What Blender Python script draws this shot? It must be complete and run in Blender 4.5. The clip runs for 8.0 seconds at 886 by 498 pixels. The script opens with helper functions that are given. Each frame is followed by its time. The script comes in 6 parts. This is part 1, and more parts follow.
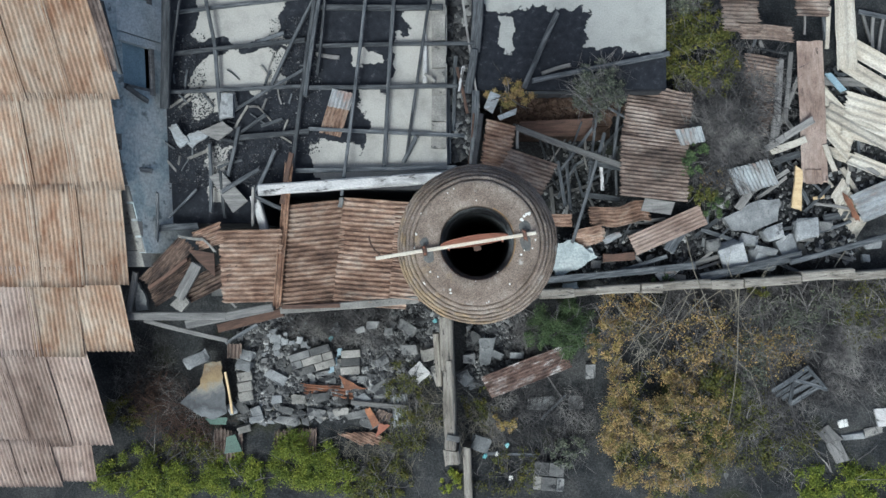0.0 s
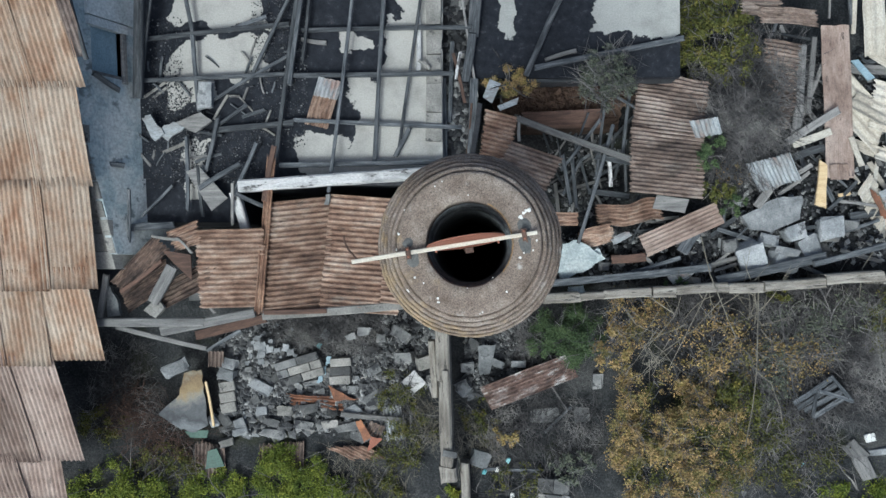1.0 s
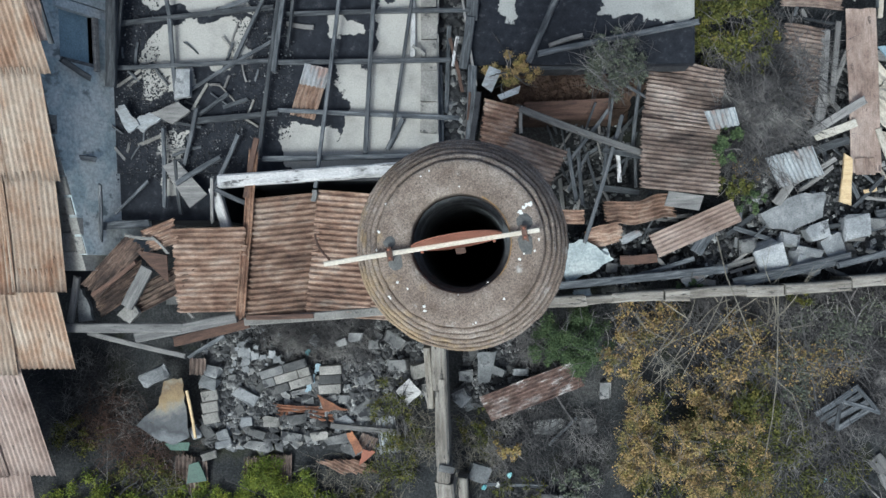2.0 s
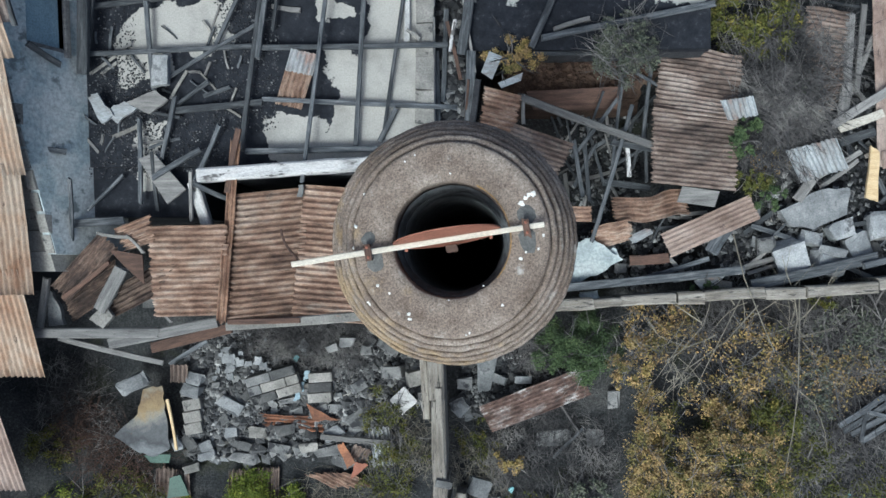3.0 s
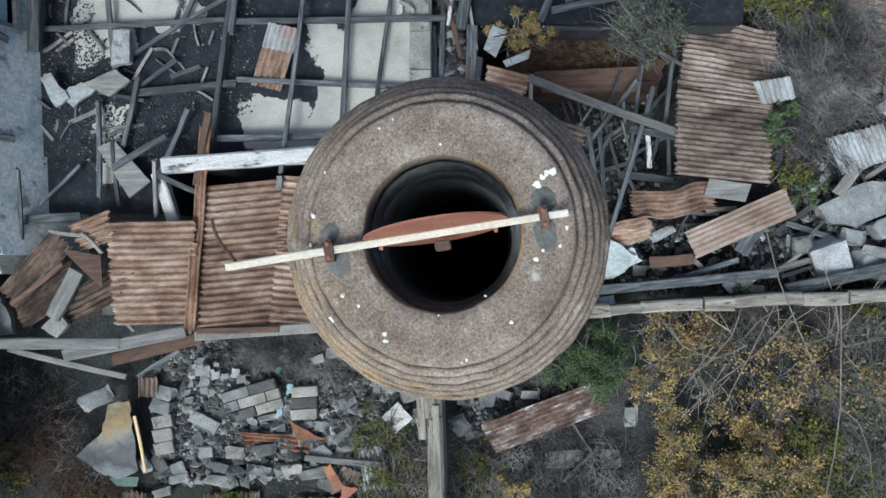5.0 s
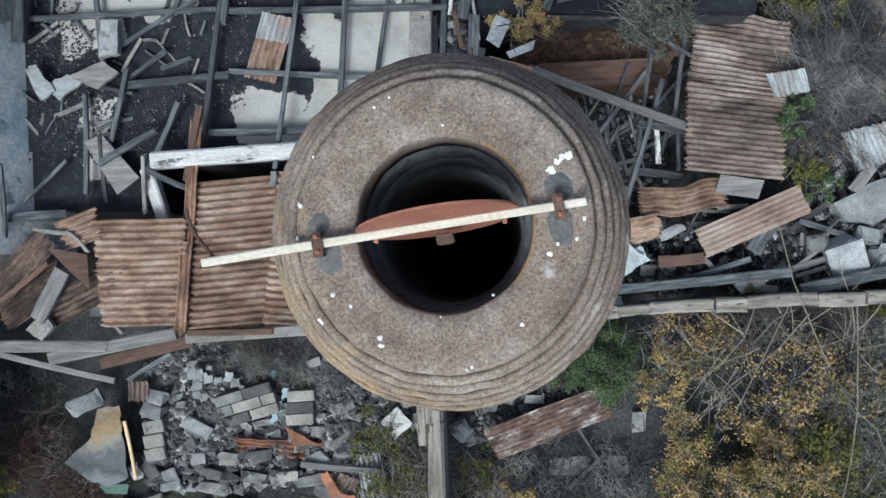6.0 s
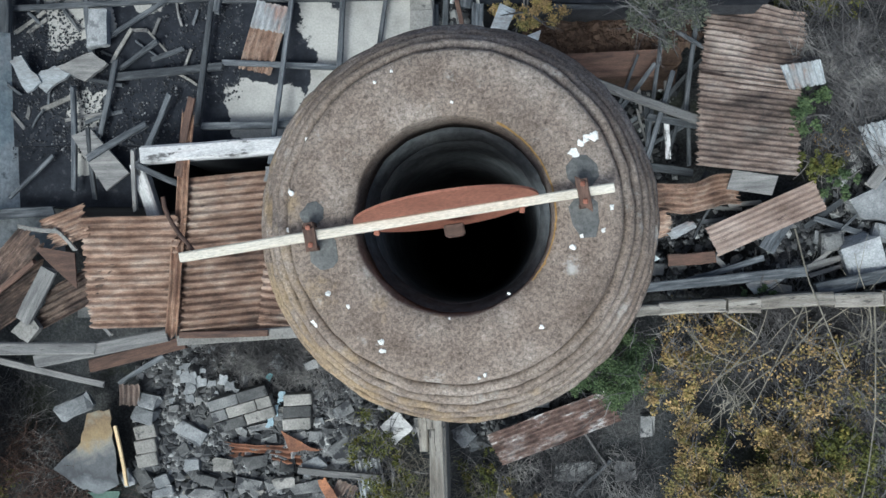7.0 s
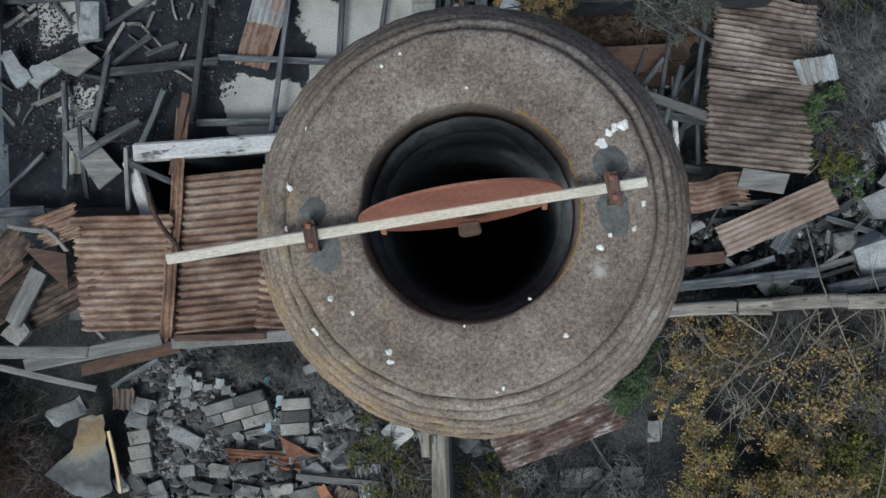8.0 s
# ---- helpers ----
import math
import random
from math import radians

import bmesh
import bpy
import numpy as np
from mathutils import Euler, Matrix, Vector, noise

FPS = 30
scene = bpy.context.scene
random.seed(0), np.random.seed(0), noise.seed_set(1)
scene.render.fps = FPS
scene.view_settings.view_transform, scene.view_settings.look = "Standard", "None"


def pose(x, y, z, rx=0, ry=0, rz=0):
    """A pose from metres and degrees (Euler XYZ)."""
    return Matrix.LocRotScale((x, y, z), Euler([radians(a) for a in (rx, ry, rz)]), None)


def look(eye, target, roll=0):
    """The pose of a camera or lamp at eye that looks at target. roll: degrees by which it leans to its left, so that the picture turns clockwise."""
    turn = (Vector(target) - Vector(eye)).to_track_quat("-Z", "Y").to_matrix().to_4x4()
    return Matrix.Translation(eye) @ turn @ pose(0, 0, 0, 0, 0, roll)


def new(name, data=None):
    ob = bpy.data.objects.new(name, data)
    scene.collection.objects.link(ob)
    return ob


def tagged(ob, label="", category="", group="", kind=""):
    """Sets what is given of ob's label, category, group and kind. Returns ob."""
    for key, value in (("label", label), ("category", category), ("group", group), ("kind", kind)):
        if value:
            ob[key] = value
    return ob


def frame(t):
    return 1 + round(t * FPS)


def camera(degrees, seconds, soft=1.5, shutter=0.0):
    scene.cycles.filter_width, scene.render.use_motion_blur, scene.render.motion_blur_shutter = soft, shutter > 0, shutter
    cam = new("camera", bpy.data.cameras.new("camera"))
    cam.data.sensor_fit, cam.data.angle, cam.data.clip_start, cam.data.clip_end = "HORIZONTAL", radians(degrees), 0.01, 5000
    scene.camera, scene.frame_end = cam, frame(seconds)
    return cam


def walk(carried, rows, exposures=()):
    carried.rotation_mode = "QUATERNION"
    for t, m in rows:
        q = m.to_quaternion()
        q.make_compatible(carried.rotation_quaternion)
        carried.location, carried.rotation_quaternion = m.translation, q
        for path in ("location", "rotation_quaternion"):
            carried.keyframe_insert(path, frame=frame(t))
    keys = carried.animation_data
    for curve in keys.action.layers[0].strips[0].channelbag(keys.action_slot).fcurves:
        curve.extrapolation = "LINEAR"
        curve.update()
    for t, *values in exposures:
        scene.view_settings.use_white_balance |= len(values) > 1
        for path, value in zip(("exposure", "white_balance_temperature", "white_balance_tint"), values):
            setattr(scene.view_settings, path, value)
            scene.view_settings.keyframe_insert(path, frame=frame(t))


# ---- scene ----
# ---------------------------------------------------------------- camera
cam = camera(52.0, 8.0)
ROWS = [
    (0, 0.001, -0.308, 19.106, 1.48, 2.158, -0.028),
    (0.5, 0.063, -0.278, 18.446, 1.471, 2.316, -0.023),
    (1, 0.117, -0.253, 17.823, 1.458, 2.47, -0.02),
    (1.5, 0.163, -0.234, 17.248, 1.454, 2.605, -0.016),
    (3, 0.25, -0.216, 15.676, 1.495, 2.932, 0.008),
    (3.5, 0.266, -0.21, 15.22, 1.511, 3.008, 0.021),
    (4, 0.267, -0.199, 14.849, 1.518, 3.059, 0.033),
    (4.5, 0.258, -0.193, 14.469, 1.537, 3.093, 0.034),
    (6, 0.209, -0.216, 13.651, 1.66, 3.138, 0.008),
    (6.5, 0.183, -0.232, 13.486, 1.689, 3.116, -0.002),
    (7, 0.146, -0.234, 13.21, 1.707, 3.076, -0.013),
    (7.5, 0.109, -0.232, 13.023, 1.714, 3.02, -0.027),
    (8, 0.073, -0.223, 12.893, 1.717, 2.953, -0.04),
]
walk(cam, [(r[0], pose(*r[1:])) for r in ROWS],
     [(0.0, 0.74, 5480, -4), (4.0, 0.88, 5450, -4), (6.8, 0.85, 5450, -4), (7.5, 0.63, 5470, -4), (8.0, 0.23, 5480, -4)])

# ---------------------------------------------------------------- light: an overcast sky
world = bpy.data.worlds.new("overcast_sky")
scene.world = world
world.use_nodes = True
wn = world.node_tree.nodes
sky = wn.new("ShaderNodeTexSky")
sky.sky_type = "NISHITA"
sky.sun_disc = False
sky.sun_elevation, sky.sun_rotation = radians(57), radians(-157)
sky.dust_density, sky.air_density, sky.ozone_density = 6.0, 0.55, 0.3
wn["Background"].inputs["Strength"].default_value = 0.115
world.node_tree.links.new(sky.outputs["Color"], wn["Background"].inputs["Color"])
sun = new("sun", bpy.data.lights.new("sun", "SUN"))
sun.data.energy, sun.data.angle, sun.data.color = 1.2, radians(18), (1.0, 0.97, 0.93)
sun.matrix_world = look((-2.6, -6.2, 10.5), (0, 0, 0))

# ---------------------------------------------------------------- materials
def nodes_of(name):
    m = bpy.data.materials.new(name)
    m.use_nodes = True
    t = m.node_tree
    return m, t, t.nodes["Principled BSDF"]


def coords(t, stretch=(1, 1, 1), world_space=False):
    """Texture coordinates in metres, shifted at random from object to object."""
    n, l = t.nodes, t.links
    mp = n.new("ShaderNodeMapping")
    mp.inputs["Scale"].default_value = stretch
    if world_space:
        l.new(n.new("ShaderNodeNewGeometry").outputs["Position"], mp.inputs["Vector"])
        return mp.outputs["Vector"]
    tc, oi = n.new("ShaderNodeTexCoord"), n.new("ShaderNodeObjectInfo")
    k = n.new("ShaderNodeVectorMath")
    k.operation = "MULTIPLY_ADD"
    k.inputs[1].default_value = (37.0, 53.0, 71.0)
    l.new(oi.outputs["Random"], k.inputs[0])
    l.new(tc.outputs["Object"], k.inputs[2])
    l.new(k.outputs[0], mp.inputs["Vector"])
    return mp.outputs["Vector"]


def noise_of(t, vec, scale, detail=6, rough=0.6, distortion=0.0):
    x = t.nodes.new("ShaderNodeTexNoise")
    x.inputs["Scale"].default_value, x.inputs["Detail"].default_value = scale, detail
    x.inputs["Roughness"].default_value, x.inputs["Distortion"].default_value = rough, distortion
    t.links.new(vec, x.inputs["Vector"])
    return x.outputs["Fac"]


def ramp(t, fac, stops):
    r = t.nodes.new("ShaderNodeValToRGB")
    e = r.color_ramp.elements
    while len(e) < len(stops):
        e.new(0.5)
    for el, (p, c) in zip(e, stops):
        el.position = p
        el.color = (*c, 1) if len(c) == 3 else c
    t.links.new(fac, r.inputs["Fac"])
    return r.outputs["Color"]


def mix(t, fac, a, b, how="MIX"):
    m = t.nodes.new("ShaderNodeMix")
    m.data_type, m.blend_type = "RGBA", how
    for sock, v in ((m.inputs[0], fac), (m.inputs[6], a), (m.inputs[7], b)):
        if isinstance(v, (int, float)):
            sock.default_value = v
        elif isinstance(v, tuple):
            sock.default_value = (*v, 1)
        else:
            t.links.new(v, sock)
    return m.outputs[2]


def relief(t, bsdf, fac, strength, dist=0.01):
    b = t.nodes.new("ShaderNodeBump")
    b.inputs["Strength"].default_value, b.inputs["Distance"].default_value = strength, dist
    t.links.new(fac, b.inputs["Height"])
    t.links.new(b.outputs["Normal"], bsdf.inputs["Normal"])


def tint_by_object(t, colour, low, high):
    oi = t.nodes.new("ShaderNodeObjectInfo")
    return mix(t, 1.0, colour, ramp(t, oi.outputs["Random"], [(0, (low,) * 3), (1, (high,) * 3)]), "MULTIPLY")


def surface(name, stops, scale, fine=60.0, rough=0.85, bump=0.4, dist=0.006, stretch=(1, 1, 1), spots=None,
            spread=(0.75, 1.2), metal=0.0, contrast=(0.62, 1.25), world_space=False, leafy=False):
    """A worn surface: broad stains through the stops, fine grain, spots of another colour (colour, scale, threshold)."""
    m, t, bsdf = nodes_of(name)
    v = coords(t, stretch, world_space)
    col = ramp(t, noise_of(t, v, scale, 8, 0.62, 0.3), stops)
    grain = noise_of(t, v, fine, 5, 0.7)
    col = mix(t, 1.0, col, ramp(t, grain, [(0.3, (contrast[0],) * 3), (0.7, (contrast[1],) * 3)]), "MULTIPLY")
    if spots:
        f = noise_of(t, v, spots[1], 5, 0.65)
        k = ramp(t, f, [(spots[2], (0, 0, 0)), (spots[2] + 0.06, (1, 1, 1))])
        col = mix(t, k, col, spots[0])
    if spread:
        col = tint_by_object(t, col, *spread)
    if leafy:
        one = t.nodes.new("ShaderNodeNewGeometry").outputs["Random Per Island"]
        col = mix(t, 1.0, col, ramp(t, one, [(0.0, (0.6, 0.65, 0.65)), (0.6, (1.0, 1.0, 1.0)), (1.0, (1.3, 1.25, 1.15))]), "MULTIPLY")
    t.links.new(col, bsdf.inputs["Base Color"])
    bsdf.inputs["Roughness"].default_value, bsdf.inputs["Metallic"].default_value = rough, metal
    bsdf.inputs["Specular IOR Level"].default_value = 0.25
    relief(t, bsdf, grain, bump, dist)
    return m


CHARRED = surface("weathered_charred_timber", [(0.28, (0.022, 0.024, 0.027)), (0.48, (0.07, 0.074, 0.08)), (0.6, (0.12, 0.124, 0.13)), (0.78, (0.2, 0.2, 0.2))],
                  2.5, 30, 0.9, 0.6, 0.006, (1, 9, 9), spread=(0.55, 1.35))
GREYWOOD = surface("silvered_timber", [(0.25, (0.09, 0.085, 0.082)), (0.5, (0.19, 0.182, 0.175)), (0.75, (0.3, 0.285, 0.265))],
                   2.0, 30, 0.9, 0.6, 0.006, (1, 9, 9), spots=((0.06, 0.05, 0.045), 5, 0.62), spread=(0.6, 1.2))
PALEWOOD = surface("pale_fresh_timber", [(0.3, (0.42, 0.29, 0.15)), (0.6, (0.58, 0.44, 0.26)), (0.8, (0.5, 0.42, 0.32))],
                   2.0, 25, 0.8, 0.4, 0.004, (1, 8, 8), spread=None)
BROWNWOOD = surface("reddish_brown_timber", [(0.3, (0.05, 0.034, 0.028)), (0.6, (0.12, 0.072, 0.054)), (0.8, (0.19, 0.13, 0.1))],
                    3.0, 30, 0.85, 0.5, 0.005, (1, 7, 7), spread=(0.7, 1.2))
WHITEPAINT = surface("peeling_white_paint_on_concrete", [(0.32, (0.24, 0.235, 0.23)), (0.52, (0.5, 0.485, 0.475)), (0.72, (0.4, 0.35, 0.34))],
                     1.6, 25, 0.85, 0.3, 0.005, (1, 3, 3), spots=((0.09, 0.085, 0.082), 2.8, 0.57), spread=None)
ZINC = surface("zinc_sheet_with_rust", [(0.25, (0.30, 0.17, 0.12)), (0.42, (0.22, 0.215, 0.215)), (0.58, (0.32, 0.335, 0.345)), (0.78, (0.45, 0.46, 0.465))],
               1.8, 20, 0.55, 0.25, 0.003, (1, 3, 1), spread=(0.8, 1.1))
BONE = surface("bone_coloured_fibre_cement", [(0.25, (0.29, 0.25, 0.2)), (0.5, (0.43, 0.39, 0.33)), (0.75, (0.54, 0.51, 0.45))],
               1.2, 20, 0.85, 0.3, 0.003, (1, 2, 1), spots=((0.2, 0.15, 0.11), 3.4, 0.66), spread=(0.75, 1.1))
CONCRETE = surface("grey_concrete_block", [(0.25, (0.07, 0.07, 0.073)), (0.5, (0.165, 0.163, 0.16)), (0.75, (0.3, 0.29, 0.277))],
                   3.0, 45, 0.95, 0.5, 0.006, spots=((0.04, 0.04, 0.043), 4, 0.56), spread=(0.35, 1.2))
PALESTONE = surface("pale_broken_concrete", [(0.28, (0.11, 0.113, 0.117)), (0.5, (0.215, 0.218, 0.222)), (0.72, (0.36, 0.36, 0.355))],
                    3.0, 40, 0.95, 0.5, 0.008, spots=((0.14, 0.14, 0.145), 3, 0.6), spread=(0.6, 1.1))
PALEBLOCK = surface("pale_broken_masonry", [(0.28, (0.16, 0.165, 0.17)), (0.5, (0.3, 0.305, 0.31)), (0.72, (0.45, 0.45, 0.445))],
                    3.0, 40, 0.95, 0.6, 0.01, spots=((0.12, 0.12, 0.125), 3, 0.6), spread=(0.7, 1.1))
BLUEWHITE = surface("blue_white_plaster", [(0.28, (0.22, 0.27, 0.285)), (0.42, (0.35, 0.395, 0.4)), (0.52, (0.46, 0.475, 0.465)), (0.78, (0.52, 0.515, 0.49))],
                    1.6, 18, 0.9, 0.35, 0.006, spots=((0.16, 0.175, 0.175), 2.2, 0.58), spread=None)
PLASTERBIT = surface("dirty_blue_white_plaster", [(0.3, (0.24, 0.28, 0.29)), (0.5, (0.42, 0.46, 0.46)), (0.75, (0.56, 0.58, 0.57))], 2.4, 25, 0.9, 0.5, 0.01, spots=((0.13, 0.14, 0.14), 4, 0.62), spread=(0.8, 1.1))
WHITEWASH = surface("worn_whitewash", [(0.3, (0.34, 0.37, 0.375)), (0.5, (0.5, 0.515, 0.505)), (0.75, (0.58, 0.575, 0.55))], 1.4, 22, 0.9, 0.35, 0.006, spots=((0.34, 0.36, 0.35), 3.2, 0.63), spread=None)
BLUEPANE = surface("dusty_blue_pane", [(0.3, (0.17, 0.235, 0.275)), (0.7, (0.28, 0.36, 0.4))], 2, 40, 0.35, 0.1, 0.002, spread=None)
DARK = surface("soot_black_masonry", [(0.3, (0.025, 0.025, 0.028)), (0.6, (0.05, 0.05, 0.054)), (0.8, (0.085, 0.083, 0.083))],
               2.5, 30, 0.95, 0.5, 0.01, spread=None)
RUSTPLATE = surface("evenly_rusted_iron_plate", [(0.3, (0.17, 0.068, 0.045)), (0.6, (0.25, 0.105, 0.07)), (0.8, (0.31, 0.14, 0.1))],
                    3, 60, 0.8, 0.25, 0.002, spread=(0.85, 1.1))
BARPAINT = surface("off_white_painted_bar", [(0.3, (0.45, 0.39, 0.31)), (0.6, (0.56, 0.51, 0.43)), (0.8, (0.62, 0.58, 0.51))],
                   5, 50, 0.6, 0.2, 0.002, (1, 5, 5), spread=None)
ORANGE = surface("orange_rusted_scrap", [(0.3, (0.09, 0.045, 0.03)), (0.52, (0.19, 0.09, 0.055)), (0.66, (0.3, 0.135, 0.07)), (0.8, (0.3, 0.2, 0.14))],
                 3, 40, 0.85, 0.4, 0.004, spread=(0.7, 1.1))
LEAF_OLIVE = surface("olive_leaves", [(0.3, (0.05, 0.06, 0.016)), (0.55, (0.10, 0.10, 0.025)), (0.8, (0.19, 0.14, 0.03))], 6, 60, 0.8, 0, 0.001, spread=None, leafy=True)
LEAF_GREEN = surface("fresh_green_leaves", [(0.3, (0.05, 0.072, 0.014)), (0.45, (0.11, 0.14, 0.022)), (0.6, (0.19, 0.21, 0.03)), (0.75, (0.28, 0.26, 0.05))], 5, 60, 0.8, 0, 0.001, spread=None, leafy=True)
LEAF_FERN = surface("feathery_green_leaves", [(0.3, (0.035, 0.055, 0.024)), (0.6, (0.075, 0.105, 0.045)), (0.8, (0.13, 0.15, 0.07))], 5, 60, 0.8, 0, 0.001, spread=None, leafy=True)
LEAF_GREY = surface("grey_green_leaves", [(0.3, (0.07, 0.08, 0.06)), (0.6, (0.14, 0.15, 0.11)), (0.8, (0.22, 0.21, 0.15))], 5, 60, 0.8, 0, 0.001, spread=None, leafy=True)
LEAF_OCHRE = surface("drying_ochre_leaves", [(0.34, (0.08, 0.085, 0.032)), (0.43, (0.19, 0.16, 0.06)), (0.51, (0.33, 0.22, 0.105)), (0.58, (0.26, 0.205, 0.068)), (0.68, (0.43, 0.31, 0.18))], 2.2, 60, 0.8, 0, 0.001, spread=None, leafy=True)
TWIG = surface("dead_grey_twigs", [(0.35, (0.028, 0.027, 0.028)), (0.5, (0.085, 0.08, 0.08)), (0.7, (0.26, 0.245, 0.23))], 1.5, 20, 0.9, 0, 0.001, spread=None)
TWIGPALE = surface("pale_dry_branches", [(0.3, (0.11, 0.1, 0.08)), (0.7, (0.25, 0.225, 0.18))], 1.5, 20, 0.9, 0, 0.001, spread=None)
TURQUOISE = surface("turquoise_plastic", [(0.3, (0.1, 0.3, 0.33)), (0.7, (0.3, 0.5, 0.5))], 6, 30, 0.5, 0.1, 0.002, spread=(0.7, 1.2))
GREENPLASTIC = surface("dull_green_plastic", [(0.3, (0.025, 0.055, 0.042)), (0.7, (0.05, 0.095, 0.07))], 4, 30, 0.5, 0.1, 0.002, spread=None)


def iron(name, stops, broad, streak, scale=0.9, fleck=((0.035, 0.025, 0.022), 0.62), spread=(0.75, 1.15), rough=0.85):
    """Weathered corrugated sheet: broad rust patches, streaks along the ridges, dark flecks and fine grain."""
    m, t, bsdf = nodes_of(name)
    v = coords(t, (1.0, 1.5, 1.0))
    w = coords(t, (1.6, 4.0, 1.0))
    a = ramp(t, noise_of(t, v, scale * 1.3, 8, 0.64, 0.2), stops)
    b = ramp(t, noise_of(t, w, 1.6, 9, 0.75), stops)
    col = mix(t, broad, a, b)
    thin = noise_of(t, coords(t, (0.8, 36.0, 1.0)), 1.5, 6, 0.7)
    col = mix(t, 1.0, col, ramp(t, thin, [(0.36, (1 - 0.5 * streak,) * 3), (0.5, (1.0,) * 3), (0.66, (1 + 0.3 * streak,) * 3)]), "MULTIPLY")
    col = mix(t, 1.0, col, ramp(t, noise_of(t, w, 4.2, 8, 0.78), [(0.34, (1 - streak,) * 3), (0.52, (1.0,) * 3), (0.72, (1 + 0.55 * streak,) * 3)]), "MULTIPLY")
    f = noise_of(t, coords(t, (1.0, 4.5, 1.0)), 2.6, 7, 0.75)
    k = ramp(t, f, [(fleck[1], (0, 0, 0)), (fleck[1] + 0.05, (0.9,) * 3)])
    col = mix(t, k, col, fleck[0])
    grain = noise_of(t, v, 45, 4, 0.7)
    col = mix(t, 1.0, col, ramp(t, grain, [(0.3, (0.72,) * 3), (0.7, (1.22,) * 3)]), "MULTIPLY")
    col = tint_by_object(t, col, *spread)
    t.links.new(col, bsdf.inputs["Base Color"])
    bsdf.inputs["Roughness"].default_value, bsdf.inputs["Specular IOR Level"].default_value = rough, 0.25
    relief(t, bsdf, grain, 0.3, 0.003)
    return m


RUST = iron("dark_rusted_corrugated_iron", [(0.35, (0.035, 0.025, 0.022)), (0.42, (0.12, 0.074, 0.055)), (0.48, (0.21, 0.13, 0.092)), (0.55, (0.32, 0.22, 0.165)), (0.64, (0.47, 0.385, 0.315))], 0.4, 0.42)
RUSTGREY = iron("grey_brown_rusted_corrugated_iron", [(0.35, (0.03, 0.024, 0.022)), (0.42, (0.085, 0.064, 0.055)), (0.48, (0.155, 0.113, 0.093)), (0.55, (0.235, 0.183, 0.155)), (0.66, (0.36, 0.31, 0.272))], 0.4, 0.45)
CREAM = iron("sun_bleached_corrugated_roof", [(0.34, (0.13, 0.062, 0.034)), (0.42, (0.225, 0.13, 0.082)), (0.48, (0.29, 0.2, 0.14)), (0.56, (0.36, 0.29, 0.228)), (0.68, (0.41, 0.35, 0.285))], 0.3, 0.26, 0.6, ((0.05, 0.03, 0.022), 0.61), (0.86, 1.1))
PINKISH = iron("pink_grey_weathered_roof", [(0.33, (0.1, 0.068, 0.053)), (0.43, (0.2, 0.143, 0.118)), (0.52, (0.28, 0.215, 0.182)), (0.66, (0.36, 0.295, 0.256))], 0.3, 0.28, 0.6, ((0.04, 0.03, 0.027), 0.6), (0.86, 1.1))
ZINCRUST = iron("zinc_sheet_streaked_with_rust", [(0.4, (0.045, 0.03, 0.026)), (0.49, (0.1, 0.062, 0.05)), (0.55, (0.17, 0.125, 0.108)), (0.62, (0.44, 0.43, 0.42))], 0.75, 0.6, 1.2)
RIDGE = iron("tan_rusted_ridge_iron", [(0.36, (0.075, 0.042, 0.03)), (0.46, (0.16, 0.09, 0.06)), (0.54, (0.27, 0.17, 0.115)), (0.64, (0.4, 0.31, 0.235))], 0.5, 0.5)
RUSTDARK = iron("soot_dark_rusted_corrugated_iron", [(0.36, (0.02, 0.016, 0.015)), (0.46, (0.06, 0.042, 0.035)), (0.54, (0.115, 0.078, 0.06)), (0.64, (0.22, 0.165, 0.13))], 0.65, 0.7)


def crumb_mix(name, stops):
    """Rubble crumbs: each one takes its own grey."""
    m, t, bsdf = nodes_of(name)
    g = t.nodes.new("ShaderNodeNewGeometry")
    col = ramp(t, g.outputs["Random Per Island"], stops)
    col = mix(t, 1.0, col, ramp(t, noise_of(t, coords(t), 40, 4, 0.7), [(0.3, (0.65,) * 3), (0.7, (1.3,) * 3)]), "MULTIPLY")
    t.links.new(col, bsdf.inputs["Base Color"])
    bsdf.inputs["Roughness"].default_value = 0.95
    return m


CRUMBS = crumb_mix("mixed_rubble_crumbs", [(0.0, (0.014, 0.014, 0.016)), (0.5, (0.042, 0.042, 0.045)), (0.8, (0.12, 0.117, 0.115)), (1.0, (0.34, 0.335, 0.325))])
SMALLSTONE = crumb_mix("mixed_small_stones", [(0.0, (0.03, 0.03, 0.032)), (0.5, (0.085, 0.084, 0.084)), (0.8, (0.17, 0.167, 0.162)), (1.0, (0.33, 0.325, 0.315))])
ASHES = crumb_mix("ash_and_charcoal_crumbs", [(0.0, (0.012, 0.012, 0.014)), (0.6, (0.035, 0.036, 0.04)), (0.9, (0.08, 0.08, 0.085)), (1.0, (0.2, 0.2, 0.2))])


